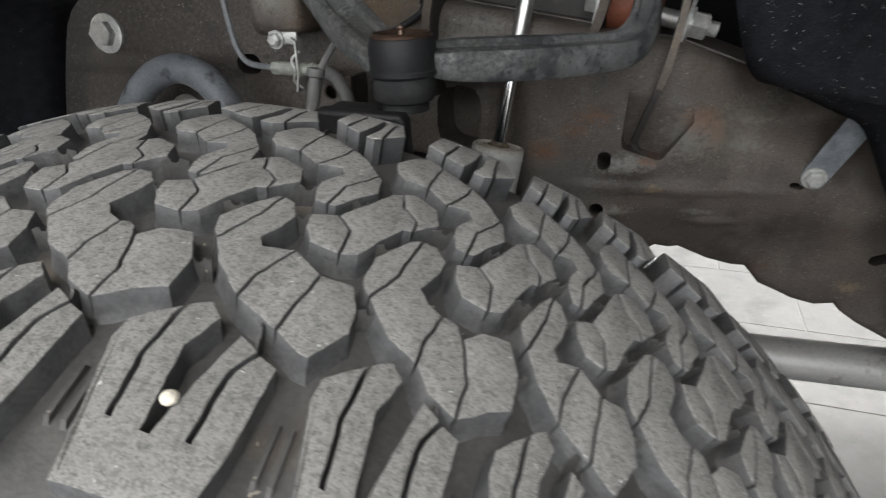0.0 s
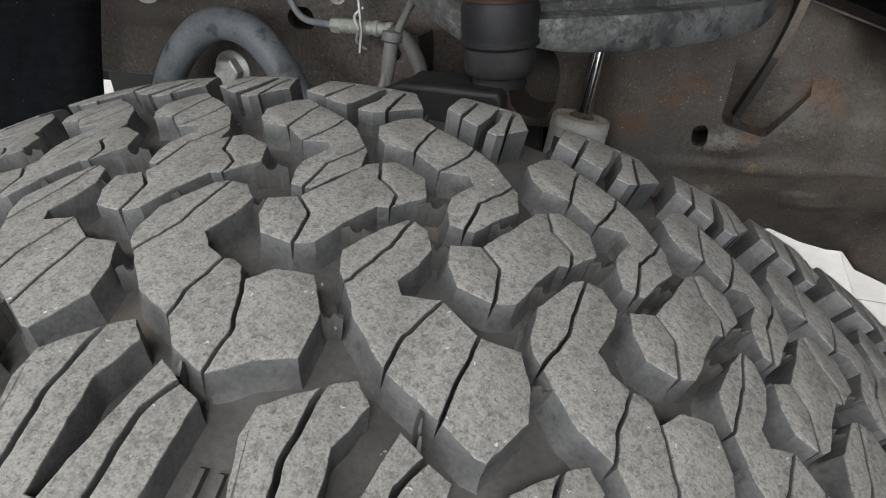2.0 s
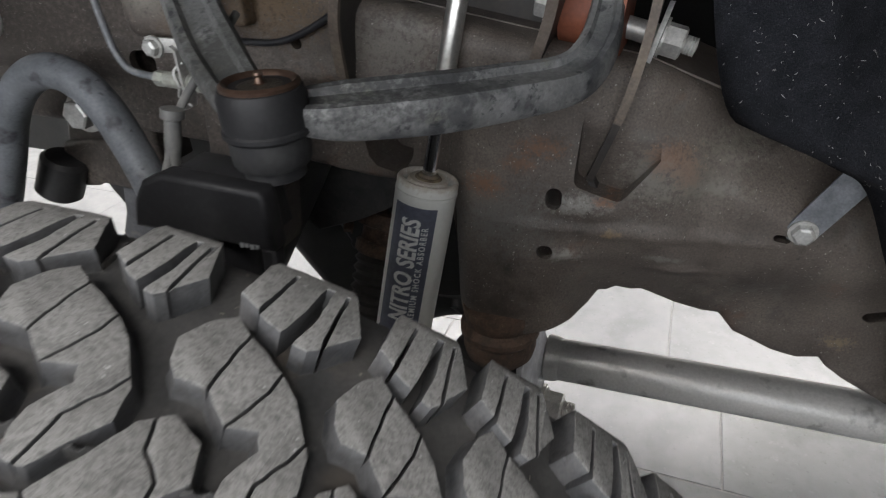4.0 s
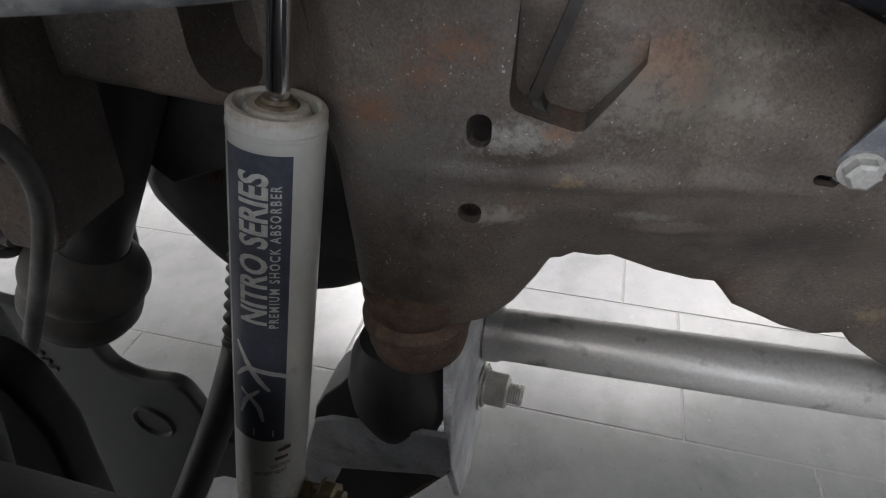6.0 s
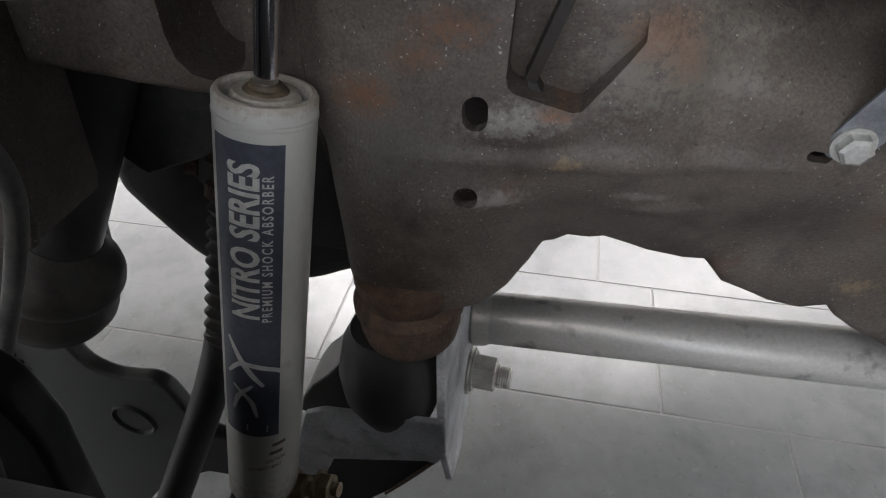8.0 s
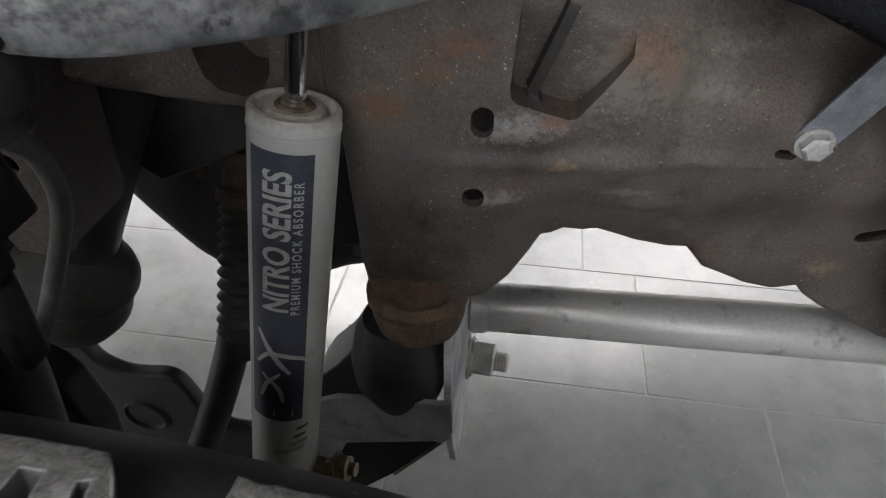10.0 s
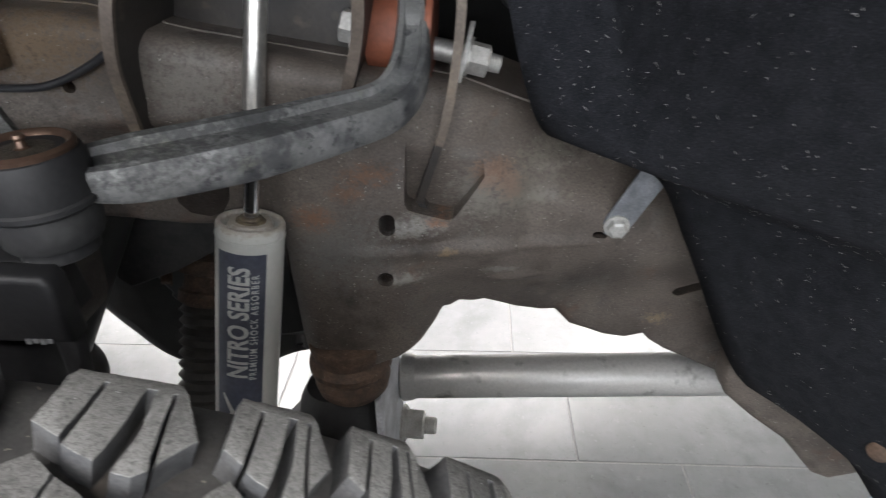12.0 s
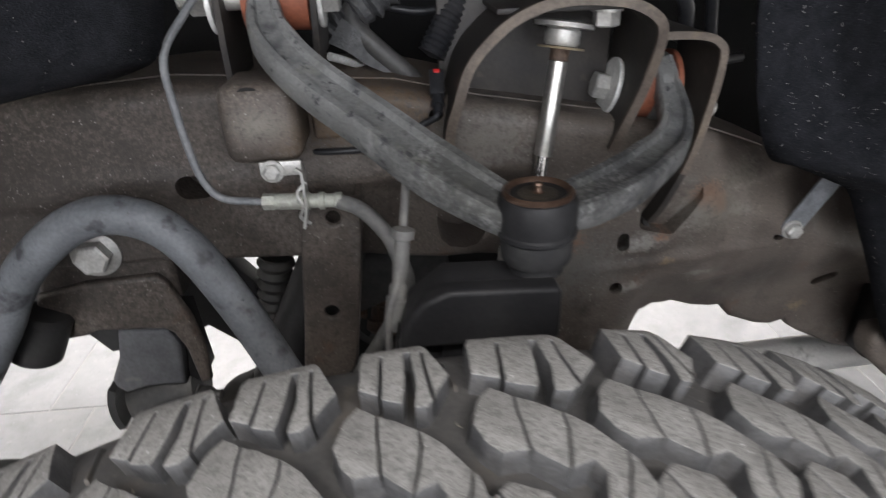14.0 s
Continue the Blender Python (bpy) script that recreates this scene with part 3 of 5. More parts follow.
rail = thing("frame_rail", "dark brown painted steel chassis rail with rust patches and drilled holes", "chassis rail")
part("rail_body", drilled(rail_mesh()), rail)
part("top_flange", strip("top_flange", [(x, z + 0.0003) for x, z in RAIL_TOP], 0.53, 0.625, 0.0014, RAIL, 0), rail)
post = thing("rail_bracket", "rusty brown pressed steel bracket standing off the chassis rail", "bracket")
post_loop = [(-0.128, 0.638), (-0.131, 0.648), (-0.125, 0.690), (-0.116, 0.775), (-0.1155, 0.796), (-0.0705, 0.796), (-0.0715, 0.776), (-0.077, 0.725), (-0.086, 0.656), (-0.091, 0.642), (-0.100, 0.636)]
part("shell", plate("shell", [post_loop, ring2(-0.0915, 0.781, 0.0055, 20), ring2(-0.102, 0.7005, 0.0055, 20)], 0.006, RAIL, Matrix.Translation((0, 0.468, 0)) @ Matrix.Rotation(radians(90), 4, "X"), 0.0025, 3), post)
for wall in ([(-0.129, 0.640), (-0.1285, 0.652), (-0.1225, 0.690), (-0.1135, 0.775), (-0.113, 0.794)], [(-0.0732, 0.794), (-0.074, 0.776), (-0.0795, 0.725), (-0.0885, 0.656), (-0.093, 0.645)]):
    part("side_wall", strip("side_wall", wall, 0.470, 0.52, 0.004, RAIL, 0.0005), post)

# ---- tyre ----
R_TYRE, CROWN = 0.4054, 0.95
psi, camber = radians(-6.6), radians(7.1)
AX = Vector((math.sin(psi) * math.cos(camber), math.cos(psi) * math.cos(camber), math.sin(camber)))
FW = Vector((math.cos(psi), -math.sin(psi), 0))
UP = FW.cross(AX)
tyre_pose = Matrix((FW, AX, UP)).transposed().to_4x4()
tyre_pose.translation = (-0.0403, 0.205, 0.4134)
GAP, DEEP, MEAN_PITCH = 0.00052, 0.0096, 57.83
THETA0, SHIFT = 0.3085 + 0.0066 / R_TYRE, 0.0014
# pitch lengths in mm forwards from the block at THETA0; the tread uses several, as road tyres do
PITCH = [51.8, 42.8, 48.0, 48.0, 52.0]
BEFORE = [46.0, 46.0, 49.0, 54.5, 57.4]
rest = 2000 * math.pi * R_TYRE - sum(PITCH + BEFORE)
PITCH += [rest / 40 + (1.5, -1.5)[i % 2] for i in range(40)] + BEFORE


def tread_radius(s):
    a = abs(s)
    return R_TYRE - CROWN * s * s - (20.0 * max(a - 0.094, 0) ** 2 if s > 0 else 6.0 * max(a - 0.100, 0) ** 2)


def on_tyre(u, s, drop):
    """A point at arc u and width s (mm), drop metres under the tread."""
    s = s / 1000 + SHIFT
    th, r = u / 1000 / R_TYRE, tread_radius(s) - drop
    return (r * math.sin(th), s, r * math.cos(th))


def grown(loop, d):
    """The loop with its sides moved out by d (in: minus)."""
    n, out = len(loop), []
    area = sum(a[0] * b[1] - b[0] * a[1] for a, b in zip(loop, loop[1:] + loop[:1]))
    k = 1 if area > 0 else -1
    for i in range(n):
        p, q, r = Vector(loop[i - 1]), Vector(loop[i]), Vector(loop[(i + 1) % n])
        e, f = (q - p).normalized(), (r - q).normalized()
        n1, n2 = Vector((e.y, -e.x)) * k, Vector((f.y, -f.x)) * k
        mid = n1 + n2
        mid = mid / max(mid.dot(mid) / 2, 0.6)
        out.append(tuple(q + mid * d))
    return out


def tread_piece(bm, loop, flare, stretch, rise):
    """One sipe-bounded piece of a block: drafted sides, a small rounded rim and a flat top."""
    area = sum(a[0] * b[1] - b[0] * a[1] for a, b in zip(loop, loop[1:] + loop[:1]))
    if area < 0:
        loop = loop[::-1]
    fine = []
    for p, q in zip(loop, loop[1:] + loop[:1]):
        p, q = Vector((*p, 0)), Vector((*q, 0))
        cuts = max(int((q - p).length / 2.2), 1)
        for i in range(cuts):
            v = p.lerp(q, i / cuts)
            w = noise.noise_vector(v * 0.23) * 0.45 + noise.noise_vector(v * 0.61) * 0.22 + noise.noise_vector(v * 1.7) * 0.16
            fine.append((v.x + w.x, v.y + w.y))
    fine = [(u * stretch[0 if u < 0 else 1], s) for u, s in fine]
    loop = grown(fine, -GAP * 1000)
    rings = []
    for d, drop in ((flare * 1.6, DEEP + 0.0006), (flare * 0.8, DEEP * 0.9), (flare * 0.3, DEEP * 0.6), (0.0, 0.00045 - rise), (-0.10, 0.0001 - rise), (-0.30, -rise)):
        rings.append([bm.verts.new(on_tyre(u, s, drop)) for u, s in grown(loop, d)])
    n = len(loop)
    for k, (a, b) in enumerate(zip(rings, rings[1:])):
        for i in range(n):
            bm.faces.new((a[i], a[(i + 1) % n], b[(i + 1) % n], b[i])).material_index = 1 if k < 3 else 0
    top = bm.faces.new(rings[-1])
    top.normal_update()
    bmesh.ops.triangulate(bm, faces=[top], ngon_method="EAR_CLIP")


def tread_mesh(name, loops, turned, flare, stretch, rise=0.0):
    bm = bmesh.new()
    for loop in loops:
        tread_piece(bm, [(-u, -s) for u, s in loop] if turned else loop, flare, stretch, rise)
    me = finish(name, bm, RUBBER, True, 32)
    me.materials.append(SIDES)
    return me


CENTRE = [[(-16.3, -0.8), (-9.1, -7.6), (-8.0, -21.8), (-19, -20.5), (-24, -13), (-25, -4.5)],
          [(-16.3, -0.8), (-9.1, -7.6), (-8.0, -21.8), (-5.5, -21), (-1.8, -19), (3, -7), (8.5, 2.5), (11.9, 3.6), (11.9, 11.2), (4.0, 18.0), (0.8, 27.6), (-3.6, 24.5), (-9.2, 12.1)],
          [(0.8, 27.6), (5.2, 30.5), (17.3, 25), (21.2, 14), (11.9, 3.6), (11.9, 11.2), (4.0, 18.0)]]
INNER = [[(-52.5, -19), (-45.8, -7), (-40, 1), (-37.9, 1.8), (-40.2, -12.9), (-44, -23), (-47, -30.5), (-50, -27)],
         [(-37.9, 1.8), (-32, -1), (-28.6, -9), (-30, -16.5), (-33.6, -24.5), (-31.6, -28.2), (-20.8, -26), (-24.5, -35), (-27.2, -41.2), (-28.2, -52.5), (-41, -40.5), (-47, -30.5), (-44, -23), (-40.2, -12.9)],
         [(-20.8, -26), (-9.2, -33.5), (-11.2, -47.3), (-12.4, -59.8), (-28.2, -52.5), (-27.2, -41.2), (-24.5, -35)],
         [(-9.2, -33.5), (2.2, -33.4), (7, -42.5), (8.4, -52), (4, -59), (0, -65), (-3, -65), (-12.4, -59.8), (-11.2, -47.3)]]
# every second pitch has a broader, flat-footed block
INNER_ODD = [[(-55, -28), (-54.5, -17), (-45, -1.5), (-40.4, 1), (-43.5, -22), (-49.5, -36.5), (-53, -33)],
             [(-40.4, 1), (-34, 0.5), (-28.5, -6), (-29, -13), (-33.3, -24), (-29, -29), (-23, -31.5), (-26.2, -45.5), (-26, -54), (-38, -49), (-49.5, -36.5), (-43.5, -22)],
             [(-23, -31.5), (-20, -31), (-16.5, -33.5), (-14.2, -37.5), (-8.8, -52), (-9, -66), (-20, -61.3), (-26, -54), (-26.2, -45.5)],
             [(-14.2, -37.5), (-8, -31), (3, -30), (10, -41.5), (10.5, -55.5), (0.5, -59.5), (-4, -63.5), (-9, -66), (-8.8, -52)]]
FAR = [[(-50, -22), (-44, -13), (-39, -4), (-35.5, -3.5), (-37, -20), (-43, -30), (-45.5, -36), (-48, -33)],
       [(-35.5, -3.5), (-30, -4), (-27.5, -11), (-27, -18), (-32.5, -29), (-30, -33.5), (-20, -31), (-24, -40), (-27, -47), (-28, -55.5), (-37, -48), (-45.5, -36), (-43, -30), (-37, -20)],
       [(-20, -31), (-17, -33), (-9, -40), (-9.5, -55), (-11, -65), (-28, -55.5), (-27, -47), (-24, -40)],
       [(-9, -40), (2.5, -40), (7.5, -46), (10, -54), (5, -65), (-2.5, -71), (-11, -65), (-9.5, -55)]]
LUG = [[(-51.5, -79), (-46, -73.5), (-40.2, -67), (-39.7, -80), (-39.8, -95), (-39.3, -95), (-39.2, -80), (-39.6, -66.5), (-36, -63.5), (-29, -64.5), (-32.5, -77), (-33.0, -95), (-30.6, -95), (-28.5, -80),
        (-24.5, -66.5), (-13.3, -71), (-16.3, -86), (-17.7, -95), (-17.2, -95), (-15.8, -86), (-12.8, -72.8), (-8, -75), (-3, -77.5), (-5, -96), (-7.0, -101), (-41.5, -101), (-44, -96)]]
LUG_OUTER = [[(-52.3, -76), (-51.3, -69), (-45, -63), (-39.9, -59.6), (-40.6, -69.6), (-41.2, -78), (-38.3, -95.5), (-37.8, -95.5), (-40.7, -78), (-40.1, -69.6), (-39.4, -59.2), (-32.7, -55.7), (-27.6, -61), (-31.6, -73), (-30.4, -82),
              (-28.6, -97), (-26.6, -97), (-24.2, -82), (-20.4, -63.8), (-12.9, -67.9), (-16.9, -76), (-17.3, -83.6), (-16.8, -96), (-16.2, -96), (-16.7, -83.6), (-16.3, -76), (-12.4, -68.2), (-5.8, -71), (-5.8, -95), (-7, -106), (-7.5, -113),
              (-42, -113), (-43, -107), (-47, -92)]]
tyre = thing("tyre", "worn all-terrain truck tyre with chunky dusty grey-black tread", "tyre", m=tyre_pose)
profile = [(0.19, -0.105), (0.215, -0.122), (0.27, -0.138), (0.32, -0.138), (0.355, -0.130), (0.371, -0.1245)]
profile += [(tread_radius(s) - DEEP, s) for s in [-0.119 + 0.0073 * i for i in range(32)]]
profile += [(r, -h) for r, h in [(0.366, -0.116), (0.350, -0.124), (0.32, -0.133), (0.27, -0.134), (0.215, -0.122), (0.19, -0.105)]]
turn_y = Matrix.Rotation(radians(-90), 4, "X")
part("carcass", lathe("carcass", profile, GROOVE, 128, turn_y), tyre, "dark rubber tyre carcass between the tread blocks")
part("rim", lathe("rim", [(0.19, -0.105), (0.205, -0.11), (0.18, -0.09), (0.165, -0.05), (0.16, 0.03), (0.05, 0.045), (0.0, 0.045)], DARKMETAL, 64, turn_y), tyre, "dark painted steel wheel rim")


def groove_rib(name, p, q, width, height, stretch):
    """A low rounded rib on the groove floor from p to q."""
    p, q = [Vector((v[0] * stretch[0 if v[0] < 0 else 1], v[1])) for v in (p, q)]
    side = Vector((q.y - p.y, p.x - q.x)).normalized() * width / 2
    ring = [p + side, q + side, q - side, p - side]
    bm = bmesh.new()
    a = [bm.verts.new(on_tyre(v.x, v.y, DEEP + 0.001)) for v in ring]
    b = [bm.verts.new(on_tyre(v.x * 0.9 + 0.1 * w.x, v.y * 0.9 + 0.1 * w.y, DEEP - height)) for v, w in zip(ring, ring[2:] + ring[:2])]
    for i in range(4):
        bm.faces.new((a[i], a[(i + 1) % 4], b[(i + 1) % 4], b[i]))
    bm.faces.new(b)
    return finish(name, bm, GROOVE)


def tie_web(name, p, q, stretch):
    """A thin dipped web across a groove from block to block, with a moulding nib at either end."""
    p, q = [Vector((v[0] * stretch[0 if v[0] < 0 else 1], v[1])) for v in (p, q)]
    side = Vector((q.y - p.y, p.x - q.x)).normalized()
    bm = bmesh.new()
    ribs = []
    for w, drop, half in ((-0.08, 0.0016, 0.9), (0.14, 0.0010, 0.7), (0.26, 0.0004, 0.4), (0.36, 0.0022, 0.6), (0.5, 0.0027, 0.6), (0.62, 0.0022, 0.6), (0.74, 0.0003, 0.4), (0.86, 0.0010, 0.7), (1.08, 0.0016, 0.9)):
        c = p.lerp(q, w)
        low = [bm.verts.new(on_tyre(c.x + side.x * k, c.y + side.y * k, DEEP + 0.001)) for k in (-half, half)]
        high = [bm.verts.new(on_tyre(c.x + side.x * k, c.y + side.y * k, drop)) for k in (half * 0.6, -half * 0.6)]
        ribs.append(low + high)
    for a, b in zip(ribs, ribs[1:]):
        for k in (1, 2, 3):
            bm.faces.new((a[k], a[(k + 1) % 4], b[(k + 1) % 4], b[k]))
    bm.faces.new(ribs[0])
    bm.faces.new(ribs[-1][::-1])
    bmesh.ops.recalc_face_normals(bm, faces=bm.faces[:])
    return finish(name, bm, GROOVE)


def pitch_set(stretch, odd):
    """The meshes of one pitch, stretched along the tread before and behind its middle block."""
    out = [("tread_block", tread_mesh("tread_block", CENTRE, False, 1.3, stretch)), ("tread_block", tread_mesh("tread_block", INNER_ODD if odd else INNER, False, 1.3, stretch)),
           ("shoulder_lug", tread_mesh("shoulder_lug", LUG_OUTER, False, 0.3, stretch))]
    for p, q in (((-0.5, -79), (1, -98)), ((4, -79), (6, -98)), ((0.5, 79), (-1, 98))):
        out.append(("groove_rib", groove_rib("groove_rib", p, q, 1.8, 0.0022, stretch)))
    for p, q in (((-31.0, -7.4), (-24.2, -4.8)), ((1.8, -8.8), (10.4, -8.0)), ((19.8, 11.6), (29.0, 14.8)), ((-15.0, 12.4), (-8.2, 14.2)), ((7.6, -41.5), (14.2, -40.0)), ((-17.0, -57.5), (-15.0, -66.0))):
        out.append(("rubber_tie", tie_web("rubber_tie", p, q, stretch)))
    return out


# forward shift (mm) and length against the drawn lug, by pitch; then the same for the blocks beside them
INNER_LUG = {7: (-4.0, 0.84), 6: (-8.0, 0.84), 5: (-12.0, 0.8), 4: (-16.0, 0.8), 3: (-17.0, 0.8), 2: (-8.3, 0.66), 1: (-4.8, 0.71), 0: (-4.0, 0.91), -1: (8.8, 0.7), -2: (1.7, 1.06), -3: (10.5, 0.7), -4: (10.3, 0.8), -5: (13.3, 0.86)}
FAR_BLOCK = {-2: (8.0, 0.86), -3: (10.0, 0.76), -4: (10.0, 0.80), -5: (12.0, 0.80)}
sets, theta = {}, THETA0
for i in range(len(PITCH)):
    stretch = (round(PITCH[i - 1] / MEAN_PITCH, 3), round(PITCH[i] / MEAN_PITCH, 3))
    key = (stretch, i % 2)
    if key not in sets:
        sets[key] = pitch_set(stretch, i % 2)
    for nm, me in sets[key]:
        part(nm, me, tyre, m=Matrix.Rotation(theta, 4, "Y"))
    # the lugs of the inner shoulder have lengths of their own, and those on top are less worn
    turn = i if i < 25 else i - len(PITCH)
    rows = [("shoulder_lug", LUG, 0.3, *INNER_LUG.get(turn, (0.0, 0.84)))]
    rows.append(("tread_block", FAR, 1.3, *FAR_BLOCK.get(turn, (0.0, 0.0))))
    for nm, loops, flare, move, wide in rows:
        k = (wide, wide) if wide else stretch
        rise = (0.004 if -1 <= turn <= 3 else 0.001) if loops is LUG else 0.0
        if (nm, k, rise) not in sets:
            sets[nm, k, rise] = tread_mesh(nm, loops, True, flare, k, rise)
        part(nm, sets[nm, k, rise], tyre, m=Matrix.Rotation(theta + move / 1000 / R_TYRE, 4, "Y"))
    theta += PITCH[i] / 1000 / R_TYRE

# ---- pebble caught in a sipe ----
bm = bmesh.new()
bmesh.ops.create_icosphere(bm, subdivisions=2, radius=0.0024)
for v in bm.verts:
    v.co *= 1 + 0.28 * noise.noise(v.co * 320)
    v.co.z *= 0.75
pebble_at = tyre_pose @ (Matrix.Rotation(THETA0, 4, "Y") @ Vector(on_tyre(-26.5, -88.5, -0.0012)))
thing("pebble", "small cream-white stone chip lying on the tyre tread", "pebble", finish("pebble", bm, PEBBLE), m=Matrix.Translation(pebble_at))

# ---- shock absorber ----
SB, ST = Vector((0.0125, 0.446, 0.471)), Vector((0.0815, 0.505, 0.899))
shock_pose = aim(SB, ST - SB, (0, 1, 0))
shock = thing("shock_absorber", "light grey shock absorber with a navy label and chrome rod", "shock absorber", m=shock_pose)
SR = 0.0222
part("body", lathe("body", [(0, -0.012), (0.012, -0.012), (0.0185, -0.006), (SR, 0.004), (SR, 0.262), (SR + 0.0004, 0.2625), (SR + 0.0004, 0.2640), (SR, 0.2645), (SR, 0.2705),
                            (SR - 0.001, 0.2722), (SR - 0.003, 0.2726), (SR - 0.0042, 0.2712), (SR - 0.0046, 0.266), (0.0152, 0.2655), (0.0148, 0.270), (0.0135, 0.2718),
                            (0.0095, 0.272), (0.0088, 0.2665), (0.0, 0.2665)], SHOCKPAINT, 64), shock, "light grey painted shock body")
part("seal", lathe("seal", [(0.0098, 0.266), (0.0098, 0.2722), (0.0088, 0.2732), (0.0072, 0.2734), (0.0068, 0.2752), (0.0056, 0.2756), (0.0, 0.2756)], GREASE, 32), shock, "brown dusty rod seal")
part("rod", lathe("rod", [(0.0, 0.268), (0.0052, 0.268), (0.0052, 0.41), (0.0, 0.41)], CHROME, 32), shock, "polished chrome piston rod")
part("dust_tube", lathe("dust_tube", [(0.0064, 0.345), (0.0066, 0.345), (0.0066, 0.413), (0.005, 0.4135), (0.0, 0.4135)], SATIN, 32), shock, "satin silver upper rod sleeve")
part("rust_collar", lathe("rust_collar", [(0.0068, 0.4135), (0.0068, 0.4215), (0.0, 0.4215)], RUST, 24), shock, "rusty collar under the top washer")
part("washer", lathe("washer", [(0.0, 0.4215), (0.0165, 0.4215), (0.017, 0.423), (0.0, 0.4235)], YELLOWZINC, 32), shock, "yellow zinc washer")
part("upper_bushing", lathe("upper_bushing", [(0.011, 0.4235), (0.0125, 0.426), (0.0125, 0.434), (0.011, 0.4355), (0.021, 0.436), (0.0215, 0.439), (0.015, 0.4405), (0.0, 0.441)], ZINC, 32), shock)


def wrap(me, h0, ang0, r):
    """Lays a flat mesh round the shock: its x runs up the body, its y round it, towards the lesser angle."""
    for v in me.vertices:
        h, a = h0 + v.co.x, ang0 - v.co.y / r
        v.co = (r * math.cos(a), r * math.sin(a), h)
    return me


def decal_sheet(name, length, height, mat, cuts=24):
    verts, faces = [], []
    n = 14
    for i in range(n + 1):
        x = length * i / n
        for j in range(cuts + 1):
            y = height * j / cuts
            verts.append((x, y, 0))
    for i in range(n):
        for j in range(cuts):
            a = i * (cuts + 1) + j
            faces.append((a, a + 1, a + cuts + 2, a + cuts + 1))
    return mesh_of(name, verts, faces, mat, True)


# local angle of the label's edges, seen along the body's axis
local_cam = shock_pose.inverted() @ Vector((0.177, 0.264, 0.85))
face_on = math.atan2(local_cam.y, local_cam.x)
A_RIGHT, A_LEFT = face_on + radians(21), face_on - radians(66)
label = part("label", wrap(decal_sheet("label", 0.184, (A_RIGHT - A_LEFT) * SR, DECAL), 0.073, A_RIGHT, SR + 0.0002), shock, "navy label with silver lettering")
part("lettering", wrap(text_mesh("lettering", "NITRO SERIES", 0.0150, DECALTEXT, 0.0855, 0.030), 0.1625, A_RIGHT - 0.0102 / SR, SR + 0.0004), label, "silver printed words on the label")
part("lettering", wrap(text_mesh("lettering", "PREMIUM SHOCK ABSORBER", 0.0050, DECALTEXT, 0.082, 0.022, 1.35), 0.161, A_RIGHT - 0.0045 / SR, SR + 0.0004), label, "silver printed words on the label")


def wrap_round(me, h0, ang0, r, slope):
    """Lays a flat mesh round the shock with its x running round the body."""
    for v in me.vertices:
        a = ang0 + v.co.x / r
        v.co = (r * math.cos(a), r * math.sin(a), h0 + v.co.y + slope * v.co.x)
    return me


for words, height, turn, long in (("DO NOT HEAT", 0.0400, -24, 0.020), ("CAUTION", 0.0475, 2, 0.012)):
    part("stamp", wrap_round(text_mesh("stamp", words, 0.0034, STAMP, long), height, face_on + radians(turn), SR + 0.0003, 0.15), shock, "faded brown stamped print")
for height, turn in ((0.0550, 8), (0.0625, 12)):
    bar_mesh = mesh_of("stamp_bar", [(0.002 * i, y, 0) for i in range(5) for y in (0, 0.0028)], [(2 * i, 2 * i + 2, 2 * i + 3, 2 * i + 1) for i in range(4)], STAMP)
    part("stamp_bar", wrap_round(bar_mesh, height, face_on + radians(turn), SR + 0.0003, 0.15), shock, "faded brown stamped print")


def stroke(points, width):
    """A flat ribbon along points in the plane."""
    path = spline([(x, y, 0) for x, y in points], 6)
    verts, faces = [], []
    for i, q in enumerate(path):
        t = (path[min(i + 1, len(path) - 1)] - path[max(i - 1, 0)]).normalized()
        k = width * (0.55 + 0.45 * math.sin(math.pi * i / (len(path) - 1)))
        verts += [q + Vector((-t.y, t.x, 0)) * k / 2, q - Vector((-t.y, t.x, 0)) * k / 2]
    for i in range(len(path) - 1):
        faces.append((2 * i, 2 * i + 1, 2 * i + 3, 2 * i + 2))
    return verts, faces


for pts, w in (([(0.0, 0.003), (0.010, 0.006), (0.018, 0.015)], 0.003), ([(0.002, 0.0155), (0.012, 0.012), (0.020, 0.005)], 0.003),
               ([(0.020, 0.0), (0.030, 0.008), (0.045, 0.017)], 0.0036), ([(0.024, 0.018), (0.032, 0.010), (0.030, -0.004), (0.027, -0.0085)], 0.0032)):
    v, fc = stroke([(1.25 * x, 1.15 * y) for x, y in pts], w)
    part("logo", wrap(mesh_of("logo", v, fc, DECALTEXT), 0.090, A_RIGHT - 0.0085 / SR, SR + 0.0004), label, "silver swooshed strokes")
part("print_bar", wrap(mesh_of("print_bar", [(0, 0, 0), (0.006, 0, 0), (0.006, 0.012, 0), (0, 0.012, 0)], [(0, 1, 2, 3)], DECALTEXT), 0.077, A_RIGHT - 0.006 / SR, SR + 0.0004), label)
part("lower_eye", lathe("lower_eye", [(0, -0.02), (0.016, -0.02), (0.017, -0.018), (0.017, 0.018), (0.016, 0.02), (0, 0.02)], BLACK, 32,
                        Matrix.Translation((0, 0, -0.028)) @ Matrix.Rotation(radians(90), 4, "Y")), shock, "black lower mounting eye")

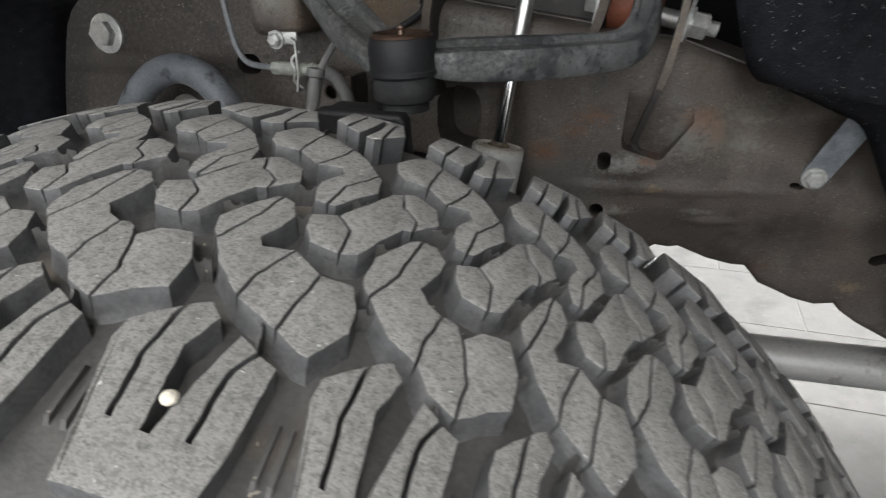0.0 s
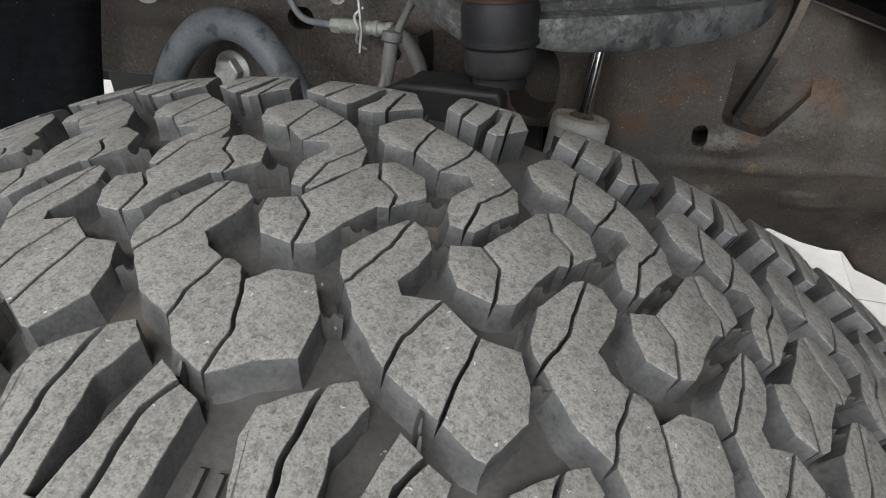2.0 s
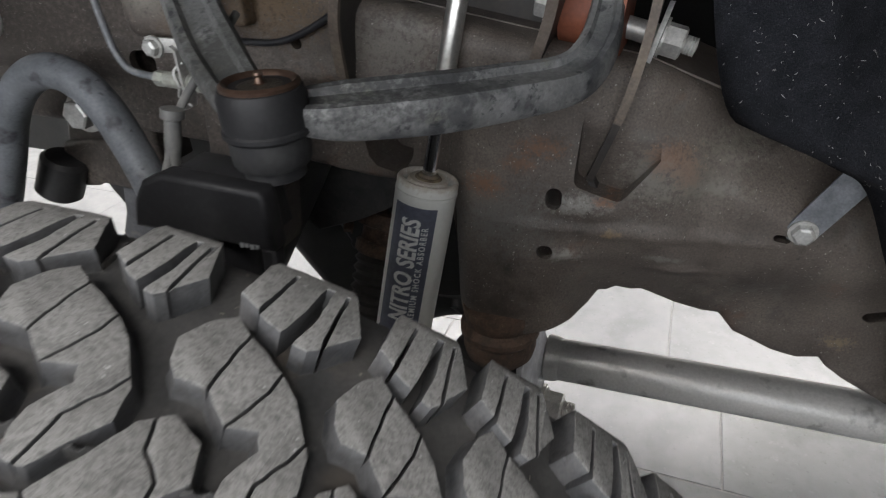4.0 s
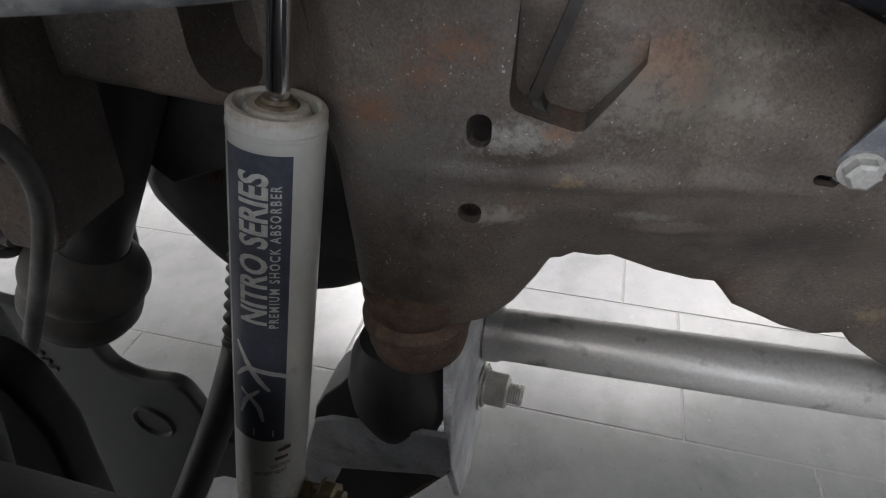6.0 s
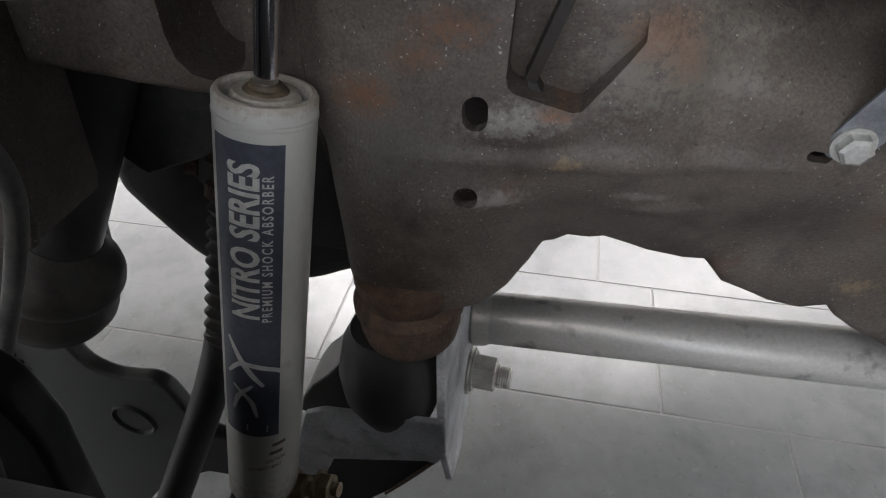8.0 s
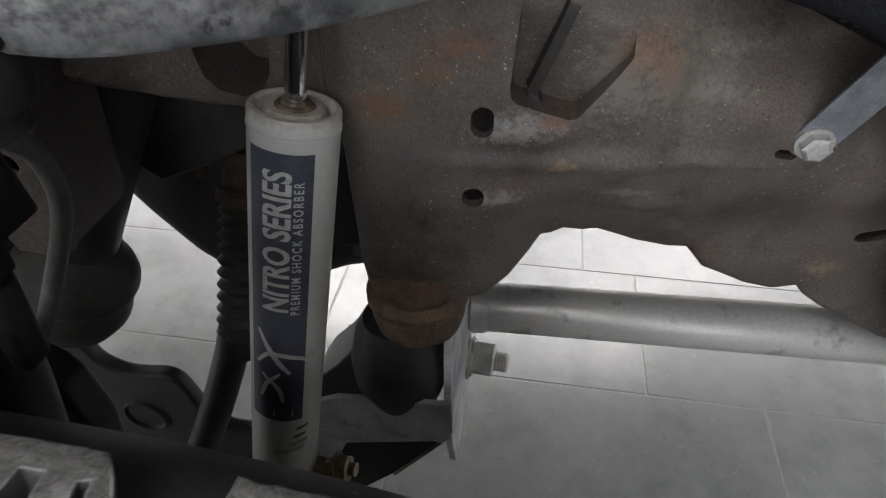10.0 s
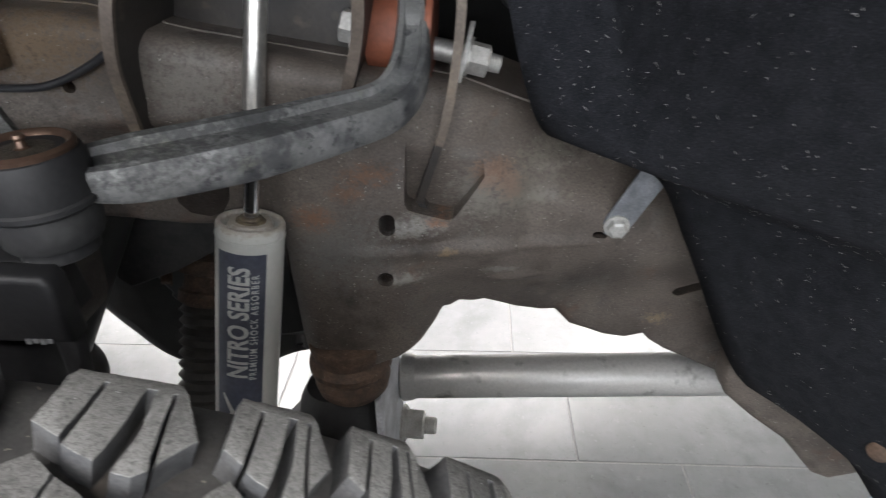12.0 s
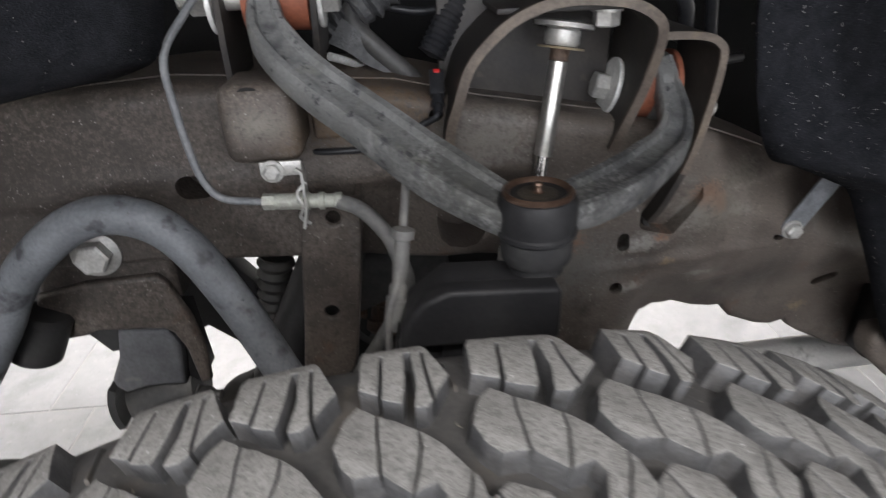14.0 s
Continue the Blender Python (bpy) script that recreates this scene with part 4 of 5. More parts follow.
# ---- lower shock bolts ----
for k, (bx, by, bz) in enumerate([(0.031, 0.449, 0.464), (0.049, 0.450, 0.468)]):
    bolt = thing("shock_bolt", "yellow zinc nut on the lower shock mount", "bolt", group="lower shock bolts")
    part("nut", hexagon("nut", 0.017, 0.011, YELLOWZINC, aim((bx, by, bz), (1, -0.05, 0.12)), 0.011), bolt)
    part("thread", lathe("thread", [(0, 0)] + [(0.0045 + 0.0005 * (i % 2), 0.0012 * i) for i in range(14)] + [(0, 0.017)], YELLOWZINC, 16, aim((bx, by, bz), (1, -0.05, 0.12))), bolt)

# ---- upper control arm ----
arm = thing("upper_control_arm", "grey cast aluminium upper control arm, stained and worn", "control arm")
beam = [(-0.0135, -0.0085), (0.0135, -0.0085), (0.0155, -0.0055), (0.0155, 0.009), (0.0130, 0.0125), (0.0085, 0.0125), (0.0060, 0.0085), (-0.0060, 0.0085), (-0.0085, 0.0125), (-0.0130, 0.0125),
        (-0.0155, 0.009), (-0.0155, -0.0055)]
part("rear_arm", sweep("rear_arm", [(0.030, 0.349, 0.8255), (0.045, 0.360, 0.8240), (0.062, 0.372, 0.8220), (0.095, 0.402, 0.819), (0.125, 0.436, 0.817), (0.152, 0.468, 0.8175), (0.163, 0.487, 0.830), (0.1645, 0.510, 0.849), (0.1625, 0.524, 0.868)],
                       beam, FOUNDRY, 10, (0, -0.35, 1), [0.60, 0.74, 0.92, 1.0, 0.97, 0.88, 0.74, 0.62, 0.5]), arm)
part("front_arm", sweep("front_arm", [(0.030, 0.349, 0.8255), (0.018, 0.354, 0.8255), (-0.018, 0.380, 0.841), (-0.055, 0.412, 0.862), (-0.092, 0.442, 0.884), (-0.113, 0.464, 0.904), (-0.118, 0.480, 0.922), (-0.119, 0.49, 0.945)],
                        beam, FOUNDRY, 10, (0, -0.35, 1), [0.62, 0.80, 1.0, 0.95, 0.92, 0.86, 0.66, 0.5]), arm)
bj = Matrix.Translation((0.0300, 0.349, 0.0))
part("ball_joint_housing", lathe("ball_joint_housing", [(0, 0.817), (0.0200, 0.817), (0.0213, 0.8185), (0.0213, 0.8205), (0.0204, 0.8215), (0.0208, 0.826), (0.0208, 0.836), (0.0195, 0.8395), (0.0175, 0.8405), (0.0165, 0.8405), (0.0, 0.840)], KNUCKLE, 48, bj), arm,
     "dark ball joint housing")
part("ball_joint_cap", lathe("ball_joint_cap", [(0.0185, 0.8385), (0.0188, 0.8415), (0.0172, 0.8428), (0.0155, 0.8418), (0.014, 0.8392), (0.008, 0.8392), (0.0, 0.8398)], COPPER, 48, bj), arm, "brown metal ball joint cap")
part("cap_dirt", lathe("cap_dirt", [(0.0138, 0.8394), (0.012, 0.8399), (0.0095, 0.8407), (0.006, 0.8404), (0.0, 0.8412)], CAPDIRT, 32, bj), arm, "greasy dirt in the cap")
part("grease_fitting", lathe("grease_fitting", [(0.0036, 0.839), (0.0036, 0.8405), (0.0022, 0.8413), (0.0017, 0.8438), (0.0024, 0.845), (0.0020, 0.8462), (0, 0.8465)], COPPER, 16, bj), arm, "small brass grease fitting")
part("ball_joint_boot", lathe("ball_joint_boot", [(0.0, 0.8175), (0.0188, 0.8175), (0.0192, 0.8155), (0.0196, 0.8100), (0.0190, 0.8045), (0.0178, 0.8025), (0.0150, 0.8015), (0.0150, 0.7960), (0.0, 0.7960)], DUSTBOOT, 48, bj), arm, "dark rubber ball joint boot")


def arm_pivot(c, axis):
    """Sleeve, flange and eye of one pivot; axis points to the bolt's head."""
    m = aim(c, axis)
    part("bushing", lathe("bushing", [(0, -0.013), (0.0235, -0.013), (0.024, -0.0115), (0.024, 0.0115), (0.0235, 0.013), (0, 0.013)], BUSHING, 40, m @ Matrix.Translation((0, 0, 0.009))), arm, "rust-red bushing sleeve")
    part("bushing_flange", lathe("bushing_flange", [(0, -0.002), (0.0285, -0.002), (0.029, 0), (0.0285, 0.002), (0, 0.002)], BUSHING, 40, m @ Matrix.Translation((0, 0, -0.016))), arm, "rust-red bushing flange")
    part("eye", lathe("eye", [(0.0, -0.006), (0.0265, -0.006), (0.027, -0.004), (0.027, 0.004), (0.0265, 0.006), (0.0, 0.006)], FOUNDRY, 40, m @ Matrix.Translation((0, 0, -0.006))), arm)


arm_pivot((0.1575, 0.533, 0.8455), (-1, 0.03, 0.06))
arm_pivot((-0.113, 0.503, 0.930), (1, 0.0, -0.05))


def pivot_bolt(head, tail, label):
    b = thing("pivot_bolt", label, "bolt", group="control arm pivot bolts")
    d = Vector(tail) - Vector(head)
    m = aim(head, -d)
    part("head", hexagon("head", 0.0185, 0.011, ZINC, m), b)
    part("cam_washer", lathe("cam_washer", [(0, -0.0035), (0.0215, -0.0035), (0.022, -0.0025), (0.022, -0.001), (0.0215, 0.0), (0, 0.0)], WHITEZINC, 40, m @ Matrix.Translation((0.004, 0.002, 0))), b, "pale zinc eccentric washer")
    part("shank", lathe("shank", [(0.007, -d.length), (0.007, 0), (0, 0)], ZINC, 20, m), b)
    t = aim(tail, d)
    part("cam_washer", lathe("cam_washer", [(0, 0), (0.021, 0), (0.0215, 0.001), (0.0215, 0.003), (0.0, 0.0035)], WHITEZINC, 40, t), b, "pale zinc eccentric washer")
    part("nut", hexagon("nut", 0.0185, 0.014, ZINC, t @ Matrix.Translation((0, 0, 0.0035)), 0.0125), b)
    part("thread", lathe("thread", [(0.0055 + 0.0006 * (i % 2), 0.016 + 0.001 * i) for i in range(10)] + [(0, 0.026)], ZINC, 16, t), b)


pivot_bolt((0.1265, 0.538, 0.8460), (0.1928, 0.536, 0.8295), "zinc pivot bolt through the rear bushing")
pivot_bolt((-0.083, 0.503, 0.9255), (-0.152, 0.503, 0.9265), "zinc pivot bolt through the front bushing")

# ---- brackets on the rail ----
tower = thing("shock_tower", "dark painted steel shock tower hoop welded to the chassis rail", "bracket")
hoop = [(-0.006, 0.775), (-0.004, 0.83), (0.002, 0.855), (0.010, 0.879), (0.024, 0.896), (0.043, 0.910), (0.072, 0.9185), (0.110, 0.9165), (0.131, 0.908), (0.1395, 0.896), (0.1385, 0.870), (0.133, 0.843), (0.121, 0.808)]
front_y = [0.490, 0.478, 0.472, 0.470, 0.470, 0.470, 0.470, 0.470, 0.470, 0.472, 0.480, 0.488, 0.495]
curve = spline([(x, y, z) for (x, z), y in zip(hoop, front_y)], 4)
part("hoop", strip("hoop", [(p.x, p.z) for p in curve], [p.y for p in curve], 0.56, 0.0060, BRACKET, 0.002), tower)
part("lip", strip("lip", [(p.x, p.z) for p in curve], [p.y - 0.0012 for p in curve], [p.y + 0.0025 for p in curve], 0.0068, LIP, 0.001), tower, "worn brown front edge of the hoop")
part("back_plate", box("back_plate", (-0.005, 0.548, 0.80), (0.13, 0.556, 0.925), BRACKET, 0.001), tower)
part("top_plate", box("top_plate", (0.03, 0.482, 0.9105), (0.125, 0.55, 0.9145), BRACKET, 0.001), tower)
part("nut", hexagon("nut", 0.016, 0.012, ZINC, aim((0.107, 0.492, 0.9105), (0, 0, -1)), 0.011), tower, "pale zinc nut")

ear = thing("pivot_bracket", "dark sheet steel control arm pivot bracket welded to the rail", "bracket", group="pivot brackets")
ear_line = spline([(0.143, 0.489, 0.890), (0.156, 0.489, 0.8905), (0.177, 0.489, 0.889), (0.189, 0.489, 0.884), (0.1935, 0.489, 0.873), (0.190, 0.490, 0.835), (0.182, 0.492, 0.795), (0.170, 0.498, 0.757), (0.164, 0.507, 0.738)], 4)
part("flange", strip("flange", [(p.x, p.z) for p in ear_line], [p.y for p in ear_line], 0.56, 0.0048, BRACKET), ear)
part("lip", strip("lip", [(p.x, p.z) for p in ear_line[:26]], [p.y - 0.001 for p in ear_line[:26]], [p.y + 0.0015 for p in ear_line[:26]], 0.0054, LIP, 0.0006), ear, "worn brown bracket edge")
foot_line = spline([(0.1635, 0, 0.739), (0.166, 0, 0.730), (0.172, 0, 0.723), (0.182, 0, 0.7195), (0.192, 0, 0.720), (0.199, 0, 0.727), (0.206, 0, 0.741), (0.212, 0, 0.754)], 3)
part("foot", strip("foot", [(p.x, p.z) for p in foot_line], 0.516, 0.540, 0.0045, BRACKET), ear)
ear2 = thing("pivot_bracket", "dark sheet steel control arm pivot bracket beside the brake line", "bracket", group="pivot brackets")
part("flange", strip("flange", [(-0.151, 0.873), (-0.149, 0.90), (-0.147, 0.96)], [0.492, 0.484, 0.482], 0.56, 0.004, BRACKET), ear2)
part("flange", strip("flange", [(-0.091, 0.885), (-0.089, 0.90), (-0.086, 0.96)], [0.492, 0.484, 0.482], 0.56, 0.004, BRACKET), ear2)

# ---- box bracket with the brake line clip ----
bx = thing("stop_bracket", "rusty brown pressed steel stop bracket on the rail", "bracket")
part("shell", box("shell", (-0.153, 0.449, 0.829), (-0.103, 0.505, 0.8815), RAIL, 0.010, 4), bx)
# flat black disc paints a hole's darkness on the closed shell
part("slot", lathe("slot", [(0, 0), (0.0035, 0), (0.0035, 0.001), (0, 0.001)], BLACK, 20, Matrix.Translation((-0.132, 0.4525, 0.8775)) @ Matrix.Rotation(radians(115), 4, "X") @ Matrix.Diagonal((1.7, 0.8, 1, 1))), bx, "black disc painted as a dark hole")
part("side_pad", box("side_pad", (-0.100, 0.488, 0.832), (-0.080, 0.512, 0.858), RAIL, 0.004, 3), bx)
clip = thing("brake_line_clip", "zinc clip and bolt holding the brake line fitting", "clip")
part("tab", box("tab", (-0.131, 0.4435, 0.8235), (-0.104, 0.4465, 0.8335), ZINC, 0.001), clip)
part("tab_drop", strip("tab_drop", [(-0.108, 0.8285), (-0.1045, 0.826), (-0.1045, 0.802), (-0.108, 0.786)], 0.440, 0.452, 0.0018, ZINC), clip)
part("bolt", hexagon("bolt", 0.010, 0.007, ZINC, aim((-0.123, 0.4435, 0.8275), (0, -1, 0)), 0.0075), clip)
part("spring_clip", tube("spring_clip", [(-0.103, 0.444, 0.818), (-0.109, 0.440, 0.812), (-0.106, 0.439, 0.803), (-0.109, 0.44, 0.795), (-0.104, 0.444, 0.788)], 0.0012, ZINC, 6, 8), clip)

# ---- brake line and hose ----
line = thing("brake_line", "grey steel brake line with fitting and rubber hose", "brake line")
part("steel_line", tube("steel_line", [(-0.150, 0.50, 0.945), (-0.166, 0.475, 0.922), (-0.178, 0.456, 0.900), (-0.1785, 0.455, 0.868), (-0.175, 0.454, 0.835), (-0.170, 0.453, 0.817), (-0.160, 0.452, 0.807), (-0.140, 0.450, 0.8045), (-0.128, 0.449, 0.804)], 0.0026, LINE, 8, 12, (0, 1, 0)), line)
fx = aim((-0.134, 0.4495, 0.804), (1, -0.05, -0.03))
part("fitting", hexagon("fitting", 0.010, 0.009, FITTING, fx), line)
part("fitting_body", lathe("fitting_body", [(0.0, 0.008), (0.0052, 0.008), (0.0056, 0.010), (0.0056, 0.024), (0.0062, 0.0245), (0.0062, 0.031), (0.0050, 0.032), (0.0050, 0.037), (0.0060, 0.038), (0.0060, 0.041), (0.0048, 0.042), (0.0048, 0.048), (0.0056, 0.049), (0.0056, 0.053), (0.0, 0.054)], FITTING, 20, fx), line, "crimped brass-grey hose end")
part("hose", tube("hose", [(-0.084, 0.447, 0.802), (-0.068, 0.438, 0.798), (-0.052, 0.424, 0.785), (-0.044, 0.412, 0.770), (-0.041, 0.415, 0.755), (-0.044, 0.432, 0.732), (-0.062, 0.446, 0.69), (-0.100, 0.450, 0.628), (-0.151, 0.450, 0.549)], 0.0052, HOSE, 8, 16), line, "grey rubber brake hose")
sensor = thing("sensor_cable", "grey speed sensor cable with a plastic sleeve", "cable")
part("cable", tube("cable", [(-0.036, 0.425, 0.855), (-0.037, 0.398, 0.838), (-0.041, 0.368, 0.815), (-0.046, 0.356, 0.79), (-0.053, 0.350, 0.765), (-0.054, 0.348, 0.72)], 0.0024, HOSE, 8, 12), sensor)
sl = aim((-0.0405, 0.3635, 0.818), (-0.16, -0.16, -1))
part("sleeve", lathe("sleeve", [(0, -0.001), (0.0062, 0), (0.0062, 0.005), (0.0042, 0.006), (0.0046, 0.018), (0.0036, 0.032), (0.0052, 0.034), (0.0052, 0.040), (0.0064, 0.041), (0.0066, 0.058), (0.0058, 0.060), (0, 0.060)], HOSE, 20, sl), sensor, "grey plastic cable sleeve")

# ---- knuckle ----
knuckle = thing("steering_knuckle", "smooth black painted steel steering knuckle under the ball joint", "knuckle")
rear_outline = [(-0.0465, 0.768), (-0.040, 0.785), (-0.020, 0.8005), (0.025, 0.799), (0.0285, 0.768)]
outline = [(-0.0475, 0.768), (-0.046, 0.775), (-0.042, 0.785), (-0.034, 0.796), (-0.020, 0.802), (0.0362, 0.800), (0.0390, 0.796), (0.0392, 0.768)]
turned_x = Matrix.Rotation(radians(90), 4, "X")
part("head", plate("head", [outline], 0.013, KNUCKLE, Matrix.Translation((0, 0.3300, -0.002)) @ turned_x, 0.003, 3), knuckle)
part("head_rear", plate("head_rear", [rear_outline], 0.024, KNUCKLE, Matrix.Translation((0, 0.3475, -0.002)) @ turned_x, 0.003, 3), knuckle)
part("web", plate("web", [[(-0.0475, 0.7685), (-0.052, 0.735), (-0.015, 0.735), (0.000, 0.752), (0.006, 0.7685)]], 0.028, KNUCKLE, Matrix.Translation((0, 0.352, -0.002)) @ turned_x, 0.002, 2), knuckle)
part("web", plate("web", [[(0.0300, 0.7685), (0.0280, 0.735), (0.0335, 0.735), (0.0385, 0.7685)]], 0.010, KNUCKLE, Matrix.Translation((0, 0.3300, -0.002)) @ turned_x, 0.002, 2), knuckle)
part("upright", tube("upright", [(-0.012, 0.350, 0.778), (-0.012, 0.350, 0.745), (-0.014, 0.345, 0.71), (-0.016, 0.338, 0.67), (-0.018, 0.325, 0.62)], 0.018, KNUCKLE, 8, 20, (0, 1, 0), [0.9, 0.95, 1.0, 1.0, 1.0]), knuckle)
part("lower_flange", plate("lower_flange", [[(-0.052, 0.655), (-0.042, 0.648), (-0.037, 0.640), (-0.035, 0.627), (-0.033, 0.607), (-0.040, 0.570), (-0.052, 0.50), (-0.12, 0.50), (-0.12, 0.655)]], 0.020, KNUCKLE, Matrix.Translation((0, 0.385, 0)) @ Matrix.Rotation(radians(90), 4, "X"), 0.004, 2), knuckle)
for i in range(4):
    part("print_bar", box("print_bar", (0.0205 + 0.0030 * i, 0.3227, 0.7665 + 0.0006 * (i % 2)), (0.0226 + 0.0030 * i, 0.3234, 0.7690), LINE, 0), knuckle, "pale printed bar")
shaft = thing("drive_shaft", "black drive shaft with a ribbed joint boot", "drive shaft")
sh = aim((-0.0900, 0.575, 0.735), (-0.0645, -0.015, -0.123))
part("shaft", lathe("shaft", [(0, 0), (0.0275, 0), (0.0285, 0.06), (0.0265, 0.200), (0, 0.200)], BLACK, 32, sh), shaft)
part("joint_boot", lathe("joint_boot", [(0, 0.190), (0.0275, 0.191), (0.0300, 0.196), (0.0350, 0.204), (0.0400, 0.210), (0.0440, 0.215), (0.0475, 0.222), (0.0485, 0.229), (0.0470, 0.237), (0.0435, 0.241), (0.0435, 0.244),
                                        (0.0460, 0.248), (0.0475, 0.257), (0.0475, 0.264), (0.0450, 0.268), (0.0450, 0.271), (0.0420, 0.278), (0.036, 0.282), (0, 0.283)], BOOT, 48, sh), shaft, "black ribbed joint boot")

# ---- lower arm, steering rod, differential ----
lca = thing("lower_control_arm", "dark cast lower control arm below the shock", "control arm")
lca_loop = spline([(-0.56, 0.50, 0), (-0.265, 0.473, 0), (-0.243, 0.460, 0), (-0.236, 0.441, 0), (-0.227, 0.418, 0), (-0.208, 0.408, 0), (-0.187, 0.408, 0), (-0.165, 0.411, 0), (-0.152, 0.405, 0), (-0.145, 0.391, 0), (-0.140, 0.370, 0),
                   (-0.134, 0.345, 0), (-0.112, 0.333, 0), (-0.04, 0.330, 0), (-0.01, 0.31, 0), (-0.03, 0.262, 0), (-0.133, 0.257, 0), (-0.158, 0.249, 0), (-0.219, 0.202, 0), (-0.292, 0.105, 0)], 3)
lca_loop = [(p.x, p.y) for p in lca_loop] + [(-0.569, 0.09)]
part("casting", plate("casting", [lca_loop], 0.016, CASTING, Matrix.Translation((0, 0.558, -0.010)) @ Matrix.Rotation(radians(90), 4, "X"), 0.004, 3), lca)
part("boss", lathe("boss", [(0.0215, 0), (0.0245, 0.0), (0.0235, 0.003), (0.0220, 0.004), (0.0205, 0.002), (0.019, 0.0006), (0.0, 0.0005)], CASTING, 40, aim((-0.207, 0.5505, 0.328), (0, -1, 0))), lca)
for tx, tz, count in ((-0.309, 0.392, 3), (-0.324, 0.343, 5), (-0.329, 0.270, 3)):
    for k in range(count):
        cx, cz = tx + 0.003 * k, tz + 0.016 - 0.011 * k
        part("raised_mark", box("raised_mark", (cx - 0.006, 0.5465, cz - 0.0028), (cx + 0.006, 0.551, cz + 0.0028), CASTING, 0.001), lca)
rod = thing("tie_rod", "dark steering tie rod with a ribbed rubber boot", "tie rod")
tb = Vector((-0.061, 0.620, 0.570))
td = (Vector((-0.076, 0.558, 0.452)) - tb).normalized()
part("boot", lathe("boot", [(0, 0), (0.024, 0.0)] + [(0.0255 - 0.0085 * i / 22 + (0.0035 if i % 2 else -0.001), 0.0055 * i + 0.004) for i in range(23)] + [(0.0155, 0.130), (0.0160, 0.142), (0, 0.143)], BOOT, 32, aim(tb, td)), rod, "ribbed black rubber boot")
part("rod", tube("rod", [(-0.078, 0.565, 0.470), (-0.083, 0.553, 0.447), (-0.098, 0.535, 0.402), (-0.121, 0.508, 0.343), (-0.146, 0.479, 0.282), (-0.19, 0.44, 0.19)], 0.0150, BLACK, 8, 20, (0, 1, 0)), rod)
part("rack_end", lathe("rack_end", [(0, -0.09), (0.02, -0.09), (0.026, -0.075), (0.026, -0.045), (0.033, -0.042), (0.033, -0.028), (0.027, -0.026), (0.027, -0.012), (0.031, -0.010), (0.031, 0.0), (0.026, 0.004), (0, 0.004)], RUST, 32, aim(tb, td)), rod, "rusty rack end")
part("clamp_screw", hexagon("clamp_screw", 0.011, 0.010, RUST, aim(tb + Vector((-0.03, -0.005, 0.03)), (-1, -0.4, 0.2)), 0.008), rod)
diff = thing("differential", "black front differential housing", "differential")
part("housing", lathe("housing", [(0, -0.06), (0.06, -0.06), (0.11, -0.05), (0.128, -0.03), (0.134, -0.026), (0.134, -0.008), (0.128, -0.004), (0.12, 0.04), (0.07, 0.09), (0, 0.1)], BLACK, 64, aim((-0.010, 0.68, 0.628), (0, 1, 0.05))), diff)
casing = spline([(-0.2055, 0.578, 0), (-0.222, 0.558, 0), (-0.222, 0.532, 0), (-0.212, 0.514, 0), (-0.194, 0.490, 0), (-0.163, 0.454, 0), (-0.130, 0.436, 0), (-0.095, 0.428, 0), (-0.040, 0.440, 0), (-0.005, 0.456, 0), (0.022, 0.463, 0)], 4)
casing = [(p.x, p.y) for p in casing] + [(0.032, 0.60), (0.020, 0.71), (-0.10, 0.71), (-0.142, 0.634), (-0.168, 0.594)]
part("casing", plate("casing", [casing], 0.08, BLACK, Matrix.Translation((0, 0.700, 0)) @ Matrix.Rotation(radians(90), 4, "X"), 0.022, 5), diff, "black cast differential casing")
part("hanger", plate("hanger", [[(-0.120, 0.602), (-0.146, 0.624), (-0.147, 0.745), (0.0, 0.745), (0.0, 0.66), (-0.07, 0.622)]], 0.010, DARKMETAL, Matrix.Translation((0, 0.600, 0)) @ Matrix.Rotation(radians(90), 4, "X"), 0.002), diff, "dark steel hanger plate")
for i in range(10):
    a = 2 * math.pi * i / 10
    part("bolt", hexagon("bolt", 0.012, 0.008, BLACK, aim((-0.010 + 0.124 * math.cos(a), 0.655, 0.628 + 0.124 * math.sin(a)), (0, -1, 0))), diff)

# ---- bump stop and lower arm bracket ----
stop = thing("bump_stop", "rusty steel bump stop cup with a black rubber pad", "bump stop")
cup_m = Matrix.Translation((0.1, 0.522, 0.006))
part("cup", lathe("cup", [(0, 0.605), (0.032, 0.605), (0.0325, 0.600), (0.0300, 0.588), (0.0345, 0.582), (0.0345, 0.577), (0.0298, 0.571), (0.0320, 0.562), (0.0300, 0.553), (0.024, 0.546), (0.0, 0.545)], RUST, 48, cup_m), stop, "rusty pressed cup")
part("pad", lathe("pad", [(0, 0.552), (0.024, 0.552), (0.031, 0.538), (0.0365, 0.512), (0.0355, 0.490), (0.031, 0.472), (0.022, 0.459), (0.010, 0.4545), (0.0, 0.454)], PADRUBBER, 40, Matrix.Translation((0.083, 0.523, 0.004))), stop, "black rubber pad")
pivot = thing("lower_arm_bracket", "dark grey steel lower arm bracket with dusty edges", "bracket")
side_loop = [(0.500, 0.455), (0.503, 0.480), (0.508, 0.553), (0.515, 0.562), (0.545, 0.558), (0.600, 0.530), (0.628, 0.490), (0.628, 0.400), (0.612, 0.358), (0.560, 0.350), (0.527, 0.366)]
part("side_plate", plate("side_plate", [side_loop], 0.006, DUSTY, Matrix.Translation((0.122, 0, 0)) @ Matrix(((0, 0, 1, 0), (1, 0, 0, 0), (0, 1, 0, 0), (0, 0, 0, 1))), 0.001), pivot)
